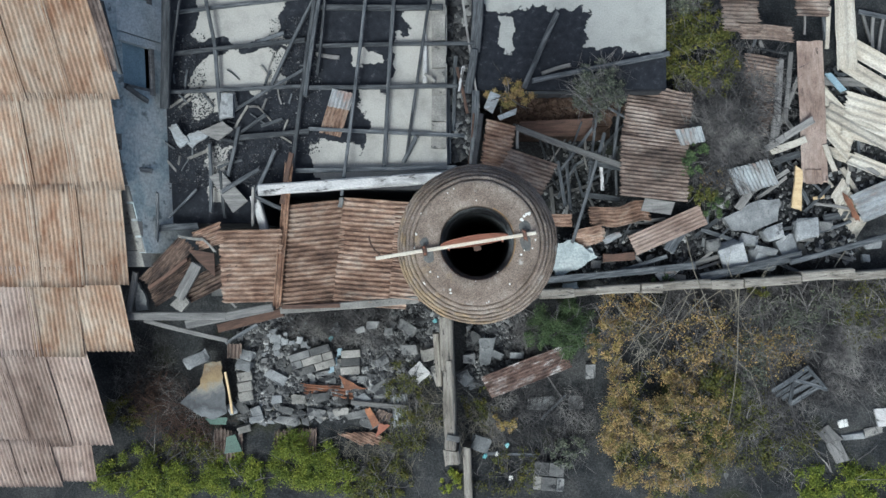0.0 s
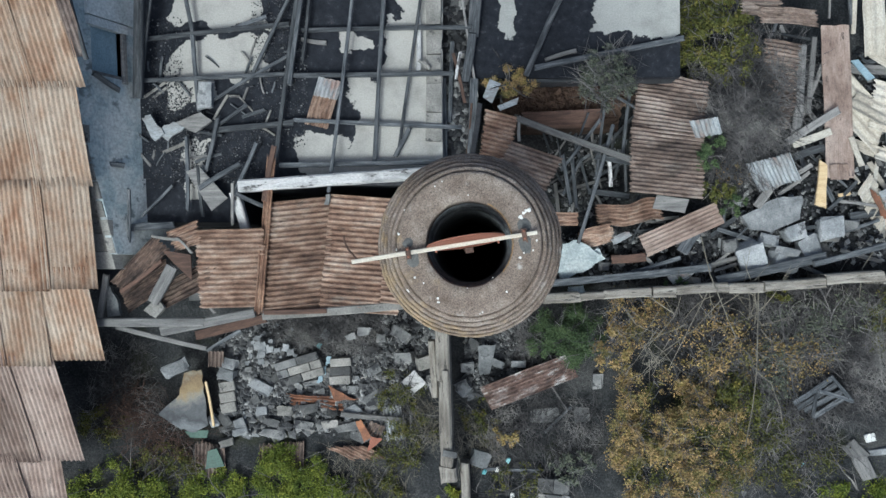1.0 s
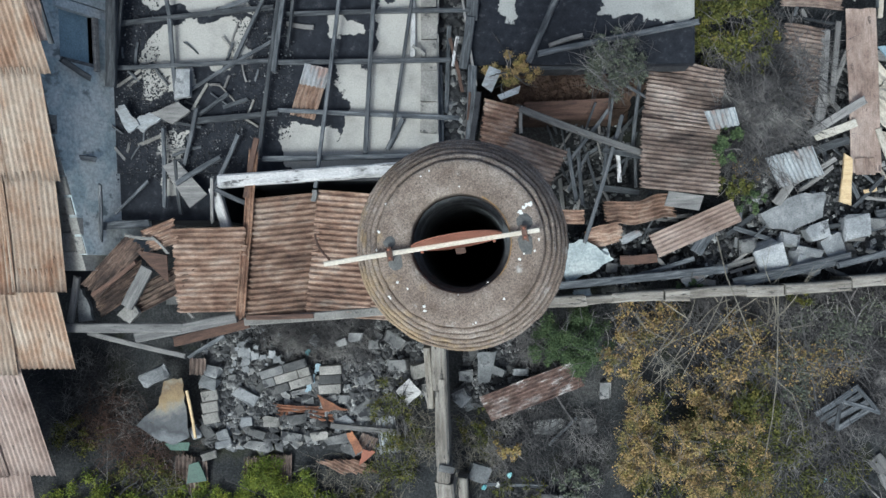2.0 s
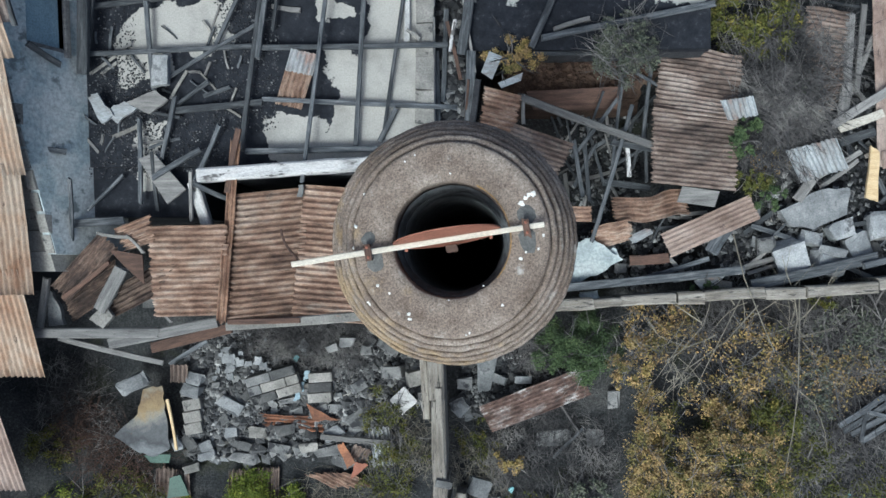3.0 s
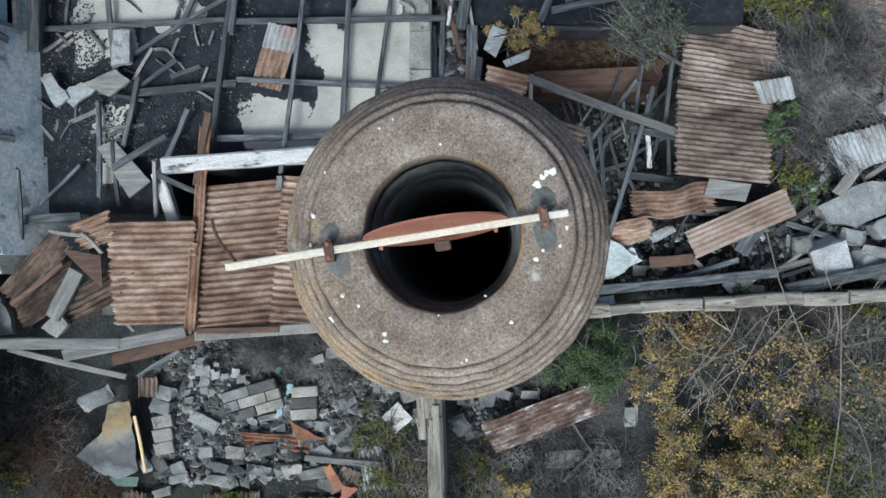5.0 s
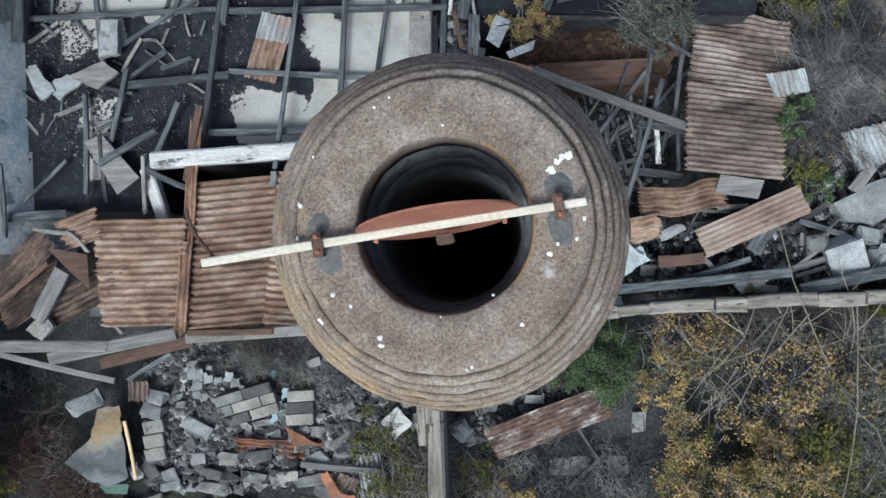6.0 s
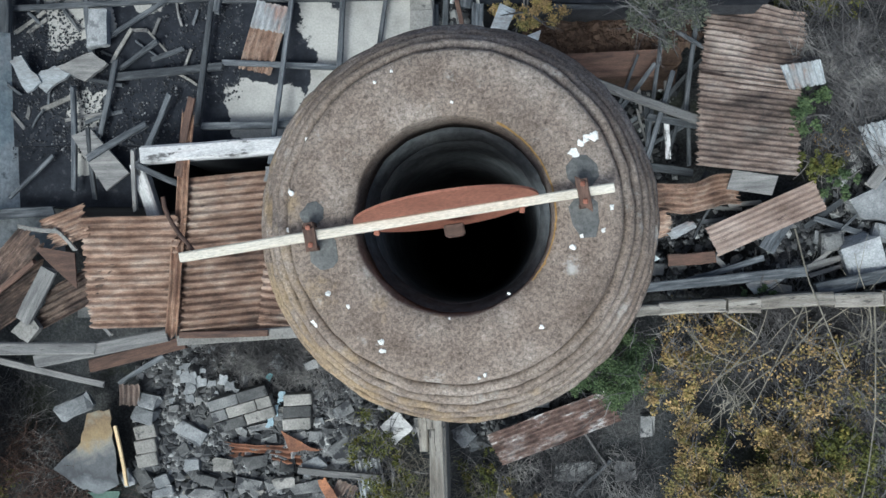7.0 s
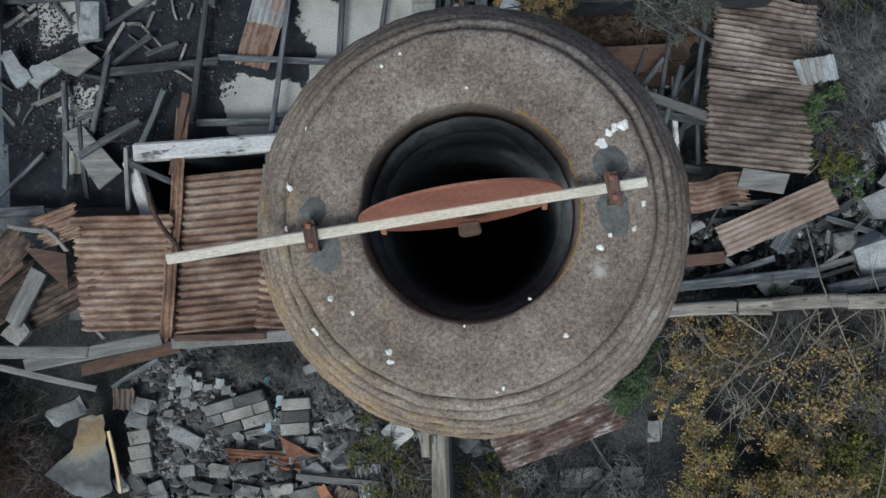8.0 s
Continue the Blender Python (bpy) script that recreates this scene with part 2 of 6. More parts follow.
def chimney_concrete():
    """Exposed-aggregate concrete with brown patina, pale bird lime and ochre lichen."""
    m, t, bsdf = nodes_of("weathered_aggregate_concrete")
    v = coords(t, world_space=True)
    grain = noise_of(t, v, 75, 4, 0.8, 0.6)
    col = ramp(t, noise_of(t, v, 3.2, 8, 0.65), [(0.32, (0.128, 0.098, 0.078)), (0.5, (0.192, 0.153, 0.126)), (0.68, (0.275, 0.233, 0.2))])
    col = mix(t, 1.0, col, ramp(t, grain, [(0.3, (0.3,) * 3), (0.5, (0.95,) * 3), (0.68, (1.6,) * 3)]), "MULTIPLY")
    k = ramp(t, noise_of(t, v, 6.5, 7, 0.72), [(0.61, (0, 0, 0)), (0.72, (0.75,) * 3)])
    col = mix(t, k, col, (0.42, 0.4, 0.37))
    # ochre lichen on the weather side
    sep = t.nodes.new("ShaderNodeSeparateXYZ")
    t.links.new(v, sep.inputs[0])
    ma = t.nodes.new("ShaderNodeVectorMath")
    ma.operation = "DOT_PRODUCT"
    ma.inputs[1].default_value = (-0.2, -0.13, -0.22)
    t.links.new(v, ma.inputs[0])
    ad = t.nodes.new("ShaderNodeMath")
    t.links.new(ma.outputs["Value"], ad.inputs[0])
    tw = t.nodes.new("ShaderNodeMath")
    tw.inputs[1].default_value = 2.0
    t.links.new(noise_of(t, v, 5, 6, 0.7), tw.inputs[0])
    t.links.new(tw.outputs[0], ad.inputs[1])
    col = mix(t, ramp(t, ad.outputs[0], [(0.53, (0, 0, 0)), (0.7, (0.7,) * 3)]), col, mix(t, 1.0, (0.29, 0.21, 0.12), ramp(t, grain, [(0.3, (0.5,) * 3), (0.7, (1.4,) * 3)]), "MULTIPLY"))
    # hairline cracks
    vo = t.nodes.new("ShaderNodeTexVoronoi")
    vo.feature = "DISTANCE_TO_EDGE"
    vo.inputs["Scale"].default_value = 1.9
    wob = t.nodes.new("ShaderNodeVectorMath")
    wob.operation = "MULTIPLY_ADD"
    nz = t.nodes.new("ShaderNodeTexNoise")
    nz.inputs["Scale"].default_value, nz.inputs["Detail"].default_value = 9, 5
    t.links.new(v, nz.inputs["Vector"])
    t.links.new(nz.outputs["Color"], wob.inputs[0])
    wob.inputs[1].default_value = (0.22, 0.22, 0.22)
    t.links.new(v, wob.inputs[2])
    t.links.new(wob.outputs[0], vo.inputs["Vector"])
    crack = ramp(t, vo.outputs["Distance"], [(0.0, (1, 1, 1)), (0.006, (0, 0, 0))])
    where = ramp(t, noise_of(t, v, 2.1, 3, 0.5), [(0.56, (0, 0, 0)), (0.62, (0.5,) * 3)])
    both = mix(t, 1.0, crack, where, "MULTIPLY")
    col = mix(t, both, col, (0.05, 0.043, 0.036))
    t.links.new(col, bsdf.inputs["Base Color"])
    bsdf.inputs["Roughness"].default_value = 0.95
    bsdf.inputs["Specular IOR Level"].default_value = 0.2
    relief(t, bsdf, grain, 0.5, 0.006)
    return m


def burnt_floor(name, rects, white, edge=0.5):
    """A pale screed floor blackened by fire, with bare pale patches: centre x, centre y, half width, half depth."""
    m, t, bsdf = nodes_of(name)
    v = coords(t, world_space=True)
    n, l = t.nodes, t.links
    nz = n.new("ShaderNodeTexNoise")
    nz.inputs["Scale"].default_value, nz.inputs["Detail"].default_value, nz.inputs["Roughness"].default_value = 1.7, 8, 0.62
    l.new(v, nz.inputs["Vector"])
    ve = n.new("ShaderNodeVectorMath")
    ve.operation = "MULTIPLY_ADD"
    l.new(nz.outputs["Color"], ve.inputs[0])
    ve.inputs[1].default_value = (edge,) * 3
    l.new(v, ve.inputs[2])
    sep = n.new("ShaderNodeSeparateXYZ")
    l.new(ve.outputs[0], sep.inputs[0])

    def math_node(op, a, b):
        k = n.new("ShaderNodeMath")
        k.operation = op
        for s, val in ((k.inputs[0], a), (k.inputs[1], b)):
            if isinstance(val, (int, float)):
                s.default_value = val
            elif val is not None:
                l.new(val, s)
        return k.outputs[0]

    best = None
    for cx, cy, hx, hy in rects:
        dx = math_node("SUBTRACT", math_node("ABSOLUTE", math_node("SUBTRACT", sep.outputs["X"], cx + edge / 2), None), hx)
        dy = math_node("SUBTRACT", math_node("ABSOLUTE", math_node("SUBTRACT", sep.outputs["Y"], cy + edge / 2), None), hy)
        d = math_node("MAXIMUM", dx, dy)
        best = d if best is None else math_node("MINIMUM", best, d)
    # small islands of soot and of bare screed
    isl = noise_of(t, v, 1.5, 5, 0.55)
    best = math_node("ADD", best, math_node("MULTIPLY", math_node("SUBTRACT", isl, 0.47), 0.9))
    bare = ramp(t, math_node("ADD", best, 0.0), [(0.0, (1, 1, 1)), (0.02, (0, 0, 0))])
    pale = ramp(t, noise_of(t, v, 1.4, 8, 0.65), [(0.3, tuple(c * 0.68 for c in white)), (0.5, white), (0.75, tuple(min(1, c * 1.12) for c in white))])
    soot = ramp(t, noise_of(t, v, 7, 8, 0.7), [(0.35, (0.011, 0.012, 0.016)), (0.58, (0.021, 0.023, 0.029)), (0.72, (0.07, 0.07, 0.075))])
    col = mix(t, bare, soot, pale)
    col = mix(t, 1.0, col, ramp(t, noise_of(t, v, 40, 4, 0.7), [(0.3, (0.8,) * 3), (0.7, (1.12,) * 3)]), "MULTIPLY")
    l.new(col, bsdf.inputs["Base Color"])
    bsdf.inputs["Roughness"].default_value = 0.9
    bsdf.inputs["Specular IOR Level"].default_value = 0.2
    relief(t, bsdf, noise_of(t, v, 25, 5, 0.7), 0.4, 0.01)
    return m


def ground_soil():
    """Ash-grey soil with charcoal, grit and low green growth here and there."""
    m, t, bsdf = nodes_of("ashy_soil")
    v = coords(t, world_space=True)
    grit = noise_of(t, v, 28, 8, 0.75)
    col = ramp(t, noise_of(t, v, 1.1, 8, 0.65), [(0.3, (0.016, 0.017, 0.019)), (0.5, (0.038, 0.039, 0.04)), (0.7, (0.075, 0.073, 0.07))])
    col = mix(t, 1.0, col, ramp(t, grit, [(0.3, (0.35,) * 3), (0.5, (0.9,) * 3), (0.72, (2.2,) * 3)]), "MULTIPLY")
    grow = ramp(t, noise_of(t, v, 0.7, 6, 0.6), [(0.56, (0, 0, 0)), (0.66, (0.7,) * 3)])
    col = mix(t, grow, col, mix(t, 1.0, (0.032, 0.034, 0.018), ramp(t, grit, [(0.3, (0.4,) * 3), (0.7, (1.7,) * 3)]), "MULTIPLY"))
    t.links.new(col, bsdf.inputs["Base Color"])
    bsdf.inputs["Roughness"].default_value = 0.95
    bsdf.inputs["Specular IOR Level"].default_value = 0.15
    relief(t, bsdf, grit, 0.9, 0.03)
    return m


def stained_board():
    """A board that goes from rust-ochre through grey to soot black along its length."""
    m, t, bsdf = nodes_of("ochre_and_soot_stained_panel")
    v = coords(t, world_space=True)
    sep = t.nodes.new("ShaderNodeSeparateXYZ")
    t.links.new(v, sep.inputs[0])
    g = t.nodes.new("ShaderNodeMapRange")
    g.inputs["From Min"].default_value, g.inputs["From Max"].default_value = -3.4, -2.1
    t.links.new(sep.outputs["Y"], g.inputs["Value"])
    k = t.nodes.new("ShaderNodeMath")
    k.operation = "MULTIPLY_ADD"
    k.inputs[1].default_value, k.inputs[2].default_value = 0.9, -0.45
    t.links.new(noise_of(t, v, 2.2, 7, 0.65), k.inputs[0])
    q = t.nodes.new("ShaderNodeMath")
    t.links.new(k.outputs[0], q.inputs[0])
    t.links.new(g.outputs["Result"], q.inputs[1])
    col = ramp(t, q.outputs[0], [(0.08, (0.11, 0.115, 0.12)), (0.26, (0.022, 0.023, 0.028)), (0.42, (0.06, 0.062, 0.066)), (0.56, (0.15, 0.14, 0.12)), (0.72, (0.2, 0.14, 0.065)), (0.86, (0.13, 0.085, 0.042)), (1.0, (0.18, 0.165, 0.125))])
    grain = noise_of(t, v, 35, 5, 0.7)
    col = mix(t, 1.0, col, ramp(t, grain, [(0.3, (0.75,) * 3), (0.7, (1.2,) * 3)]), "MULTIPLY")
    t.links.new(col, bsdf.inputs["Base Color"])
    bsdf.inputs["Roughness"].default_value = 0.65
    relief(t, bsdf, grain, 0.25, 0.004)
    return m


STAINED = stained_board()
AGGREGATE = chimney_concrete()
SOIL = ground_soil()
PATCH = surface("newer_grey_mortar", [(0.3, (0.085, 0.085, 0.083)), (0.7, (0.14, 0.138, 0.132))], 8, 70, 0.95, 0.4, 0.004, spread=None)
LIME = surface("white_bird_lime", [(0.3, (0.6, 0.58, 0.54)), (0.7, (0.76, 0.75, 0.72))], 20, 90, 0.9, 0.2, 0.003, spread=None)
MORTAR = surface("wall_top_mortar", [(0.25, (0.12, 0.115, 0.105)), (0.5, (0.22, 0.208, 0.19)), (0.75, (0.33, 0.31, 0.285))],
                 2.2, 35, 0.95, 0.5, 0.008, spots=((0.07, 0.068, 0.066), 4, 0.6), spread=(0.8, 1.1))
OLDWALL = surface("bleached_brown_grey_wall_top", [(0.25, (0.1, 0.088, 0.074)), (0.45, (0.2, 0.178, 0.152)), (0.62, (0.3, 0.275, 0.24)), (0.8, (0.4, 0.375, 0.34))],
                  2.4, 35, 0.95, 0.7, 0.012, (0.7, 5, 5), spots=((0.06, 0.055, 0.05), 5, 0.58), spread=(0.85, 1.1))
LICHEN = surface("ochre_lichen", [(0.3, (0.22, 0.13, 0.05)), (0.7, (0.36, 0.22, 0.08))], 15, 90, 0.95, 0.3, 0.004, spread=None)
FLUE = surface("sooty_grey_flue_lining", [(0.3, (0.05, 0.053, 0.057)), (0.55, (0.105, 0.11, 0.115)), (0.75, (0.16, 0.16, 0.16))], 4, 25, 0.95, 0.6, 0.012, spread=None)
BANK = surface("reddish_brown_earth", [(0.3, (0.04, 0.026, 0.02)), (0.55, (0.09, 0.058, 0.042)), (0.75, (0.14, 0.1, 0.075))], 3, 25, 0.95, 0.7, 0.03, spread=None)

# ---------------------------------------------------------------- builders
RNG = np.random.default_rng(7)


def mesh_of(name, verts, faces, material=None, smooth=False):
    me = bpy.data.meshes.new(name)
    me.from_pydata([tuple(map(float, v)) for v in verts], [], [tuple(map(int, f)) for f in faces])
    if material:
        me.materials.append(material)
    if smooth:
        me.polygons.foreach_set("use_smooth", [True] * len(me.polygons))
    me.update()
    return me


def put(name, me, parent=None, at=None, label=""):
    """One mesh object: top-level, or a part of parent."""
    ob = new(name, me)
    if parent is not None:
        ob.parent = parent
    if at is not None:
        ob.matrix_basis = at
    return tagged(ob, label)


def empty(name, x, y, z, label, category, group="", kind=""):
    ob = new(name)
    ob.empty_display_size = 0.1
    ob.location = (x, y, z)
    return tagged(ob, label, category, group, kind)


def axes(u, v):
    """A turn whose x runs along u and whose z is the normal of u and v, upwards."""
    u, v = Vector(u).normalized(), Vector(v)
    w = u.cross(v).normalized()
    if w.z < 0:
        w = -w
    return Matrix((u, w.cross(u), w)).transposed().to_4x4()


def prism(length, width, thick, n=5, warp=0.0, ragged=0.0):
    """A worn board about the origin, x along it, with a slightly bevelled section."""
    b = min(width, thick) * 0.14
    w, h = width / 2, thick / 2
    sec = [(-w + b, -h), (w - b, -h), (w, -h + b), (w, h - b), (w - b, h), (-w + b, h), (-w, h - b), (-w, -h + b)]
    verts, faces = [], []
    ph = RNG.uniform(0, 6.3, 2)
    for i in range(n + 1):
        x = -length / 2 + length * i / n
        oy, oz = warp * math.sin(ph[0] + 2.2 * i / n), warp * math.sin(ph[1] + 1.7 * i / n)
        k = 1 + RNG.uniform(-0.06, 0.04)
        for y, z in sec:
            dx = RNG.uniform(-ragged, ragged) if i in (0, n) else 0
            verts.append((x + dx, y * k + oy, z * k + oz))
    for i in range(n):
        for j in range(8):
            a, c = i * 8 + j, i * 8 + (j + 1) % 8
            faces.append((a, c, c + 8, a + 8))
    faces.append(tuple(range(7, -1, -1)))
    faces.append(tuple(n * 8 + j for j in range(8)))
    return verts, faces


def beam_pose(a, b):
    a, b = Vector(a), Vector(b)
    side = Vector((0, 0, 1)).cross(b - a)
    return Matrix.Translation((a + b) / 2) @ axes(b - a, side), (b - a).length


def timber(a, b, width=0.08, thick=0.06, material=None, label="charred grey timber batten lying in the burnt ruin", name="timber",
           category="timber", parent=None, warp=0.022, ragged=0.025, group="fallen timbers"):
    m, length = beam_pose(a, b)
    if parent is None and width < 0.14:
        width *= RNG.uniform(0.68, 1.0)
    ob = put(name, mesh_of(name, *prism(length, width, thick, max(3, int(length / 0.35)), warp, ragged), material or CHARRED), parent)
    if parent is not None:
        m = Matrix.Translation(parent.location).inverted() @ m
        ob.matrix_basis = m
        return ob
    ob.matrix_basis = m
    return tagged(ob, label, category, group)


def corrugated(a, b, c, material, pitch=0.074, amp=0.024, sag=0.0, crumple=0.0, ragged=0.012, thick=0.002, seg=6, name="corrugated_sheet",
               label="", category="sheet metal", group="corrugated sheets", parent=None, curl=0.0, along=10):
    """A corrugated sheet with a corner at a, its ridges along a-b and its width along a-c."""
    a, b, c = Vector(a), Vector(b), Vector(c)
    turn = axes(b - a, c - a)
    inv = turn.to_3x3().inverted()
    length = (b - a).length
    cv = inv @ (c - a)
    width, skew = cv.y, cv.x
    sgn = 1 if width > 0 else -1
    width = abs(width)
    nv, nu = max(8, int(width / pitch * seg)), along
    seed = Vector(RNG.uniform(-50, 50, 3))
    edge = RNG.uniform(-ragged, ragged, (2, nv + 1))
    verts, faces = [], []
    for layer in (0, 1):
        for i in range(nu + 1):
            s = i / nu
            for j in range(nv + 1):
                q = j / nv
                x = s * length + skew * q
                if i == 0:
                    x += edge[0, j]
                if i == nu:
                    x += edge[1, j]
                y = sgn * q * width
                z = amp * math.cos(2 * math.pi * q * width / pitch) - 4 * sag * s * (1 - s) + curl * (q - 0.5) ** 2 * 4
                if crumple:
                    z += crumple * noise.noise(Vector((x * 2.0, y * 2.6, 0)) + seed) + 0.4 * crumple * noise.noise(Vector((x * 6, y * 5, 3)) + seed)
                verts.append((x, y, z - thick * layer))
    row, lay = nv + 1, (nu + 1) * (nv + 1)
    for i in range(nu):
        for j in range(nv):
            k = i * row + j
            f = (k, k + row, k + row + 1, k + 1) if sgn < 0 else (k, k + 1, k + row + 1, k + row)
            faces += [f, tuple(lay + q for q in reversed(f))]
    for i in range(nu):
        for k in (i * row, i * row + nv):
            faces.append((k, k + row, k + row + lay, k + lay))
    for j in range(nv):
        for k in (j, nu * row + j):
            faces.append((k, k + 1, k + 1 + lay, k + lay))
    ob = put(name, mesh_of(name, verts, faces, material, True), parent)
    m = Matrix.Translation(a) @ turn
    if parent is not None:
        ob.matrix_basis = Matrix.Translation(parent.location).inverted() @ m
        return tagged(ob, label)
    ob.matrix_basis = m
    return tagged(ob, label, category, group)


def chunk(sx, sy, sz, rough=0.12, cut=0.18):
    """A broken block: a box with clipped, uneven corners."""
    bm = bmesh.new()
    bmesh.ops.create_cube(bm, size=1)
    bmesh.ops.bevel(bm, geom=list(bm.edges), offset=cut, segments=1, affect="EDGES")
    for v in bm.verts:
        d = Vector(RNG.uniform(-rough, rough, 3))
        v.co = Vector((v.co.x * sx, v.co.y * sy, v.co.z * sz)) + Vector((d.x * sx, d.y * sy, d.z * sz))
    bmesh.ops.triangulate(bm, faces=[f for f in bm.faces if len(f.verts) > 4])
    me = bpy.data.meshes.new("chunk")
    bm.to_mesh(me)
    bm.free()
    return me


def stone(x, y, z, sx, sy, sz, turn=0.0, material=None, name="stone", label="broken grey concrete lump in the rubble", category="rubble", group="rubble stones", rough=0.17, cut=0.09, tip=11):
    me = chunk(sx, sy, sz, rough, cut)
    me.materials.append(material or CONCRETE)
    return tagged(put(name, me, None, pose(x, y, z, RNG.uniform(-tip, tip), RNG.uniform(-tip, tip), turn)), label, category, group)


def slab(corners, thick, material, name, label, category, group="", jag=0.0, n=4):
    """A flat piece with the given outline (its corners in order), thick downwards, its edge broken up."""
    cs = [Vector(c) for c in corners]
    mid = sum(cs, Vector()) / len(cs)
    ring = []
    for i, c in enumerate(cs):
        d = cs[(i + 1) % len(cs)]
        for k in range(n):
            p = c.lerp(d, k / n)
            if k:
                p = p + Vector((*RNG.uniform(-jag, jag, 2), 0))
            ring.append(p - mid)
    m = len(ring)
    verts = [tuple(p) for p in ring] + [(p.x, p.y, p.z - thick) for p in ring]
    faces = [tuple(range(m)), tuple(range(2 * m - 1, m - 1, -1))] + [(i, i + m, (i + 1) % m + m, (i + 1) % m) for i in range(m)]
    me = mesh_of(name, verts, faces, material)
    bm = bmesh.new()
    bm.from_mesh(me)
    bmesh.ops.recalc_face_normals(bm, faces=bm.faces)
    bmesh.ops.triangulate(bm, faces=[f for f in bm.faces if len(f.verts) > 4])
    bm.to_mesh(me)
    bm.free()
    return tagged(put(name, me, None, Matrix.Translation(mid)), label, category, group)


def box_mesh(name, x0, x1, y0, y1, z0, z1, material, holes=(), uneven=0.0):
    """A box; uneven roughens its corners by that much."""
    v = [(x, y, z) for z in (z0, z1) for y in (y0, y1) for x in (x0, x1)]
    v = [tuple(c + RNG.uniform(-uneven, uneven) for c in p) for p in v]
    f = [(0, 2, 3, 1), (4, 5, 7, 6), (0, 1, 5, 4), (2, 6, 7, 3), (0, 4, 6, 2), (1, 3, 7, 5)]
    return mesh_of(name, v, f, material)


def lathe(name, profile, material, seg=96, rough=0.0, scale=6.0, smooth=True):
    """A body turned about the z axis from a closed profile of (radius, height)."""
    verts, faces, n = [], [], len(profile)
    for i in range(seg):
        a = 2 * math.pi * i / seg
        for r, z in profile:
            p = Vector((r * math.cos(a), r * math.sin(a), z))
            if rough:
                d = noise.noise(p * scale) + 0.5 * noise.noise(p * scale * 3)
                p += Vector((math.cos(a), math.sin(a), 0.35)) * rough * d
            verts.append(p)
    for i in range(seg):
        for j in range(n):
            faces.append((i * n + j, (i + 1) % seg * n + j, (i + 1) % seg * n + (j + 1) % n, i * n + (j + 1) % n))
    return mesh_of(name, verts, faces, material, smooth)


def leaves_mesh(name, centres, radii, count, size, material, flat=0.5, long=1.6):
    """Many small leaves in clumps about the centres."""
    centres, radii = np.array(centres, float), np.array(radii, float)
    pick = RNG.choice(len(centres), count, p=radii ** 2 / (radii ** 2).sum())
    d = RNG.normal(size=(count, 3))
    d *= 0.46
    d[:, 2] *= flat
    p = centres[pick] + d * radii[pick][:, None]
    nrm = d * 0.4 + RNG.normal(size=(count, 3)) * 0.6 + np.array([0, 0, 0.7])
    nrm /= np.linalg.norm(nrm, axis=1)[:, None]
    t1 = np.cross(nrm, RNG.normal(size=(count, 3)))
    t1 /= np.linalg.norm(t1, axis=1)[:, None]
    t2 = np.cross(nrm, t1)
    s = size * RNG.uniform(0.6, 1.4, count)[:, None]
    verts = np.stack([p - t1 * s * long / 2, p + t2 * s * 0.42, p + t1 * s * long / 2, p - t2 * s * 0.42], 1).reshape(-1, 3)
    faces = np.arange(count * 4).reshape(-1, 4)
    return mesh_of(name, verts, faces, material)


def twigs_mesh(name, starts, count, length, radius, material, spread=0.5, rise=0.25, steps=5, heading=None):
    """Thin crooked tapering twigs, each with a side shoot or two."""
    verts, faces = [], []

    def tube(pts, r):
        base = len(verts)
        for i, p in enumerate(pts):
            k = r * (1 - 0.75 * i / (len(pts) - 1))
            for a in (0, 2.09, 4.19):
                verts.append((p[0] + k * math.cos(a), p[1] + k * math.sin(a), p[2] + k * math.sin(a + 1)))
        for i in range(len(pts) - 1):
            for j in range(3):
                q, w = base + i * 3 + j, base + i * 3 + (j + 1) % 3
                faces.append((q, w, w + 3, q + 3))

    for _ in range(count):
        c = starts[RNG.integers(len(starts))]
        p = np.array(c[:3], float) + np.append(RNG.uniform(-c[3], c[3], 2), RNG.uniform(0, 0.06))
        a = RNG.uniform(0, 6.283) if heading is None else heading + RNG.normal() * spread
        d = np.array([math.cos(a), math.sin(a), RNG.uniform(-0.3, 1) * rise])
        ln = length * RNG.uniform(0.4, 1.3)
        pts = [p]
        for i in range(steps):
            d = d + RNG.normal(size=3) * 0.16
            d[2] -= 0.03
            pts.append(pts[-1] + d / np.linalg.norm(d) * ln / steps)
        tube(pts, radius * RNG.uniform(0.6, 1.3))
        for _k in range(2):
            i = RNG.integers(1, steps)
            e = d + RNG.normal(size=3) * 0.6
            q = [pts[i]]
            for _s in range(3):
                e = e + RNG.normal(size=3) * 0.15
                q.append(q[-1] + e / np.linalg.norm(e) * ln * 0.13)
            tube(q, radius * 0.55)
    return mesh_of(name, verts, faces, material)


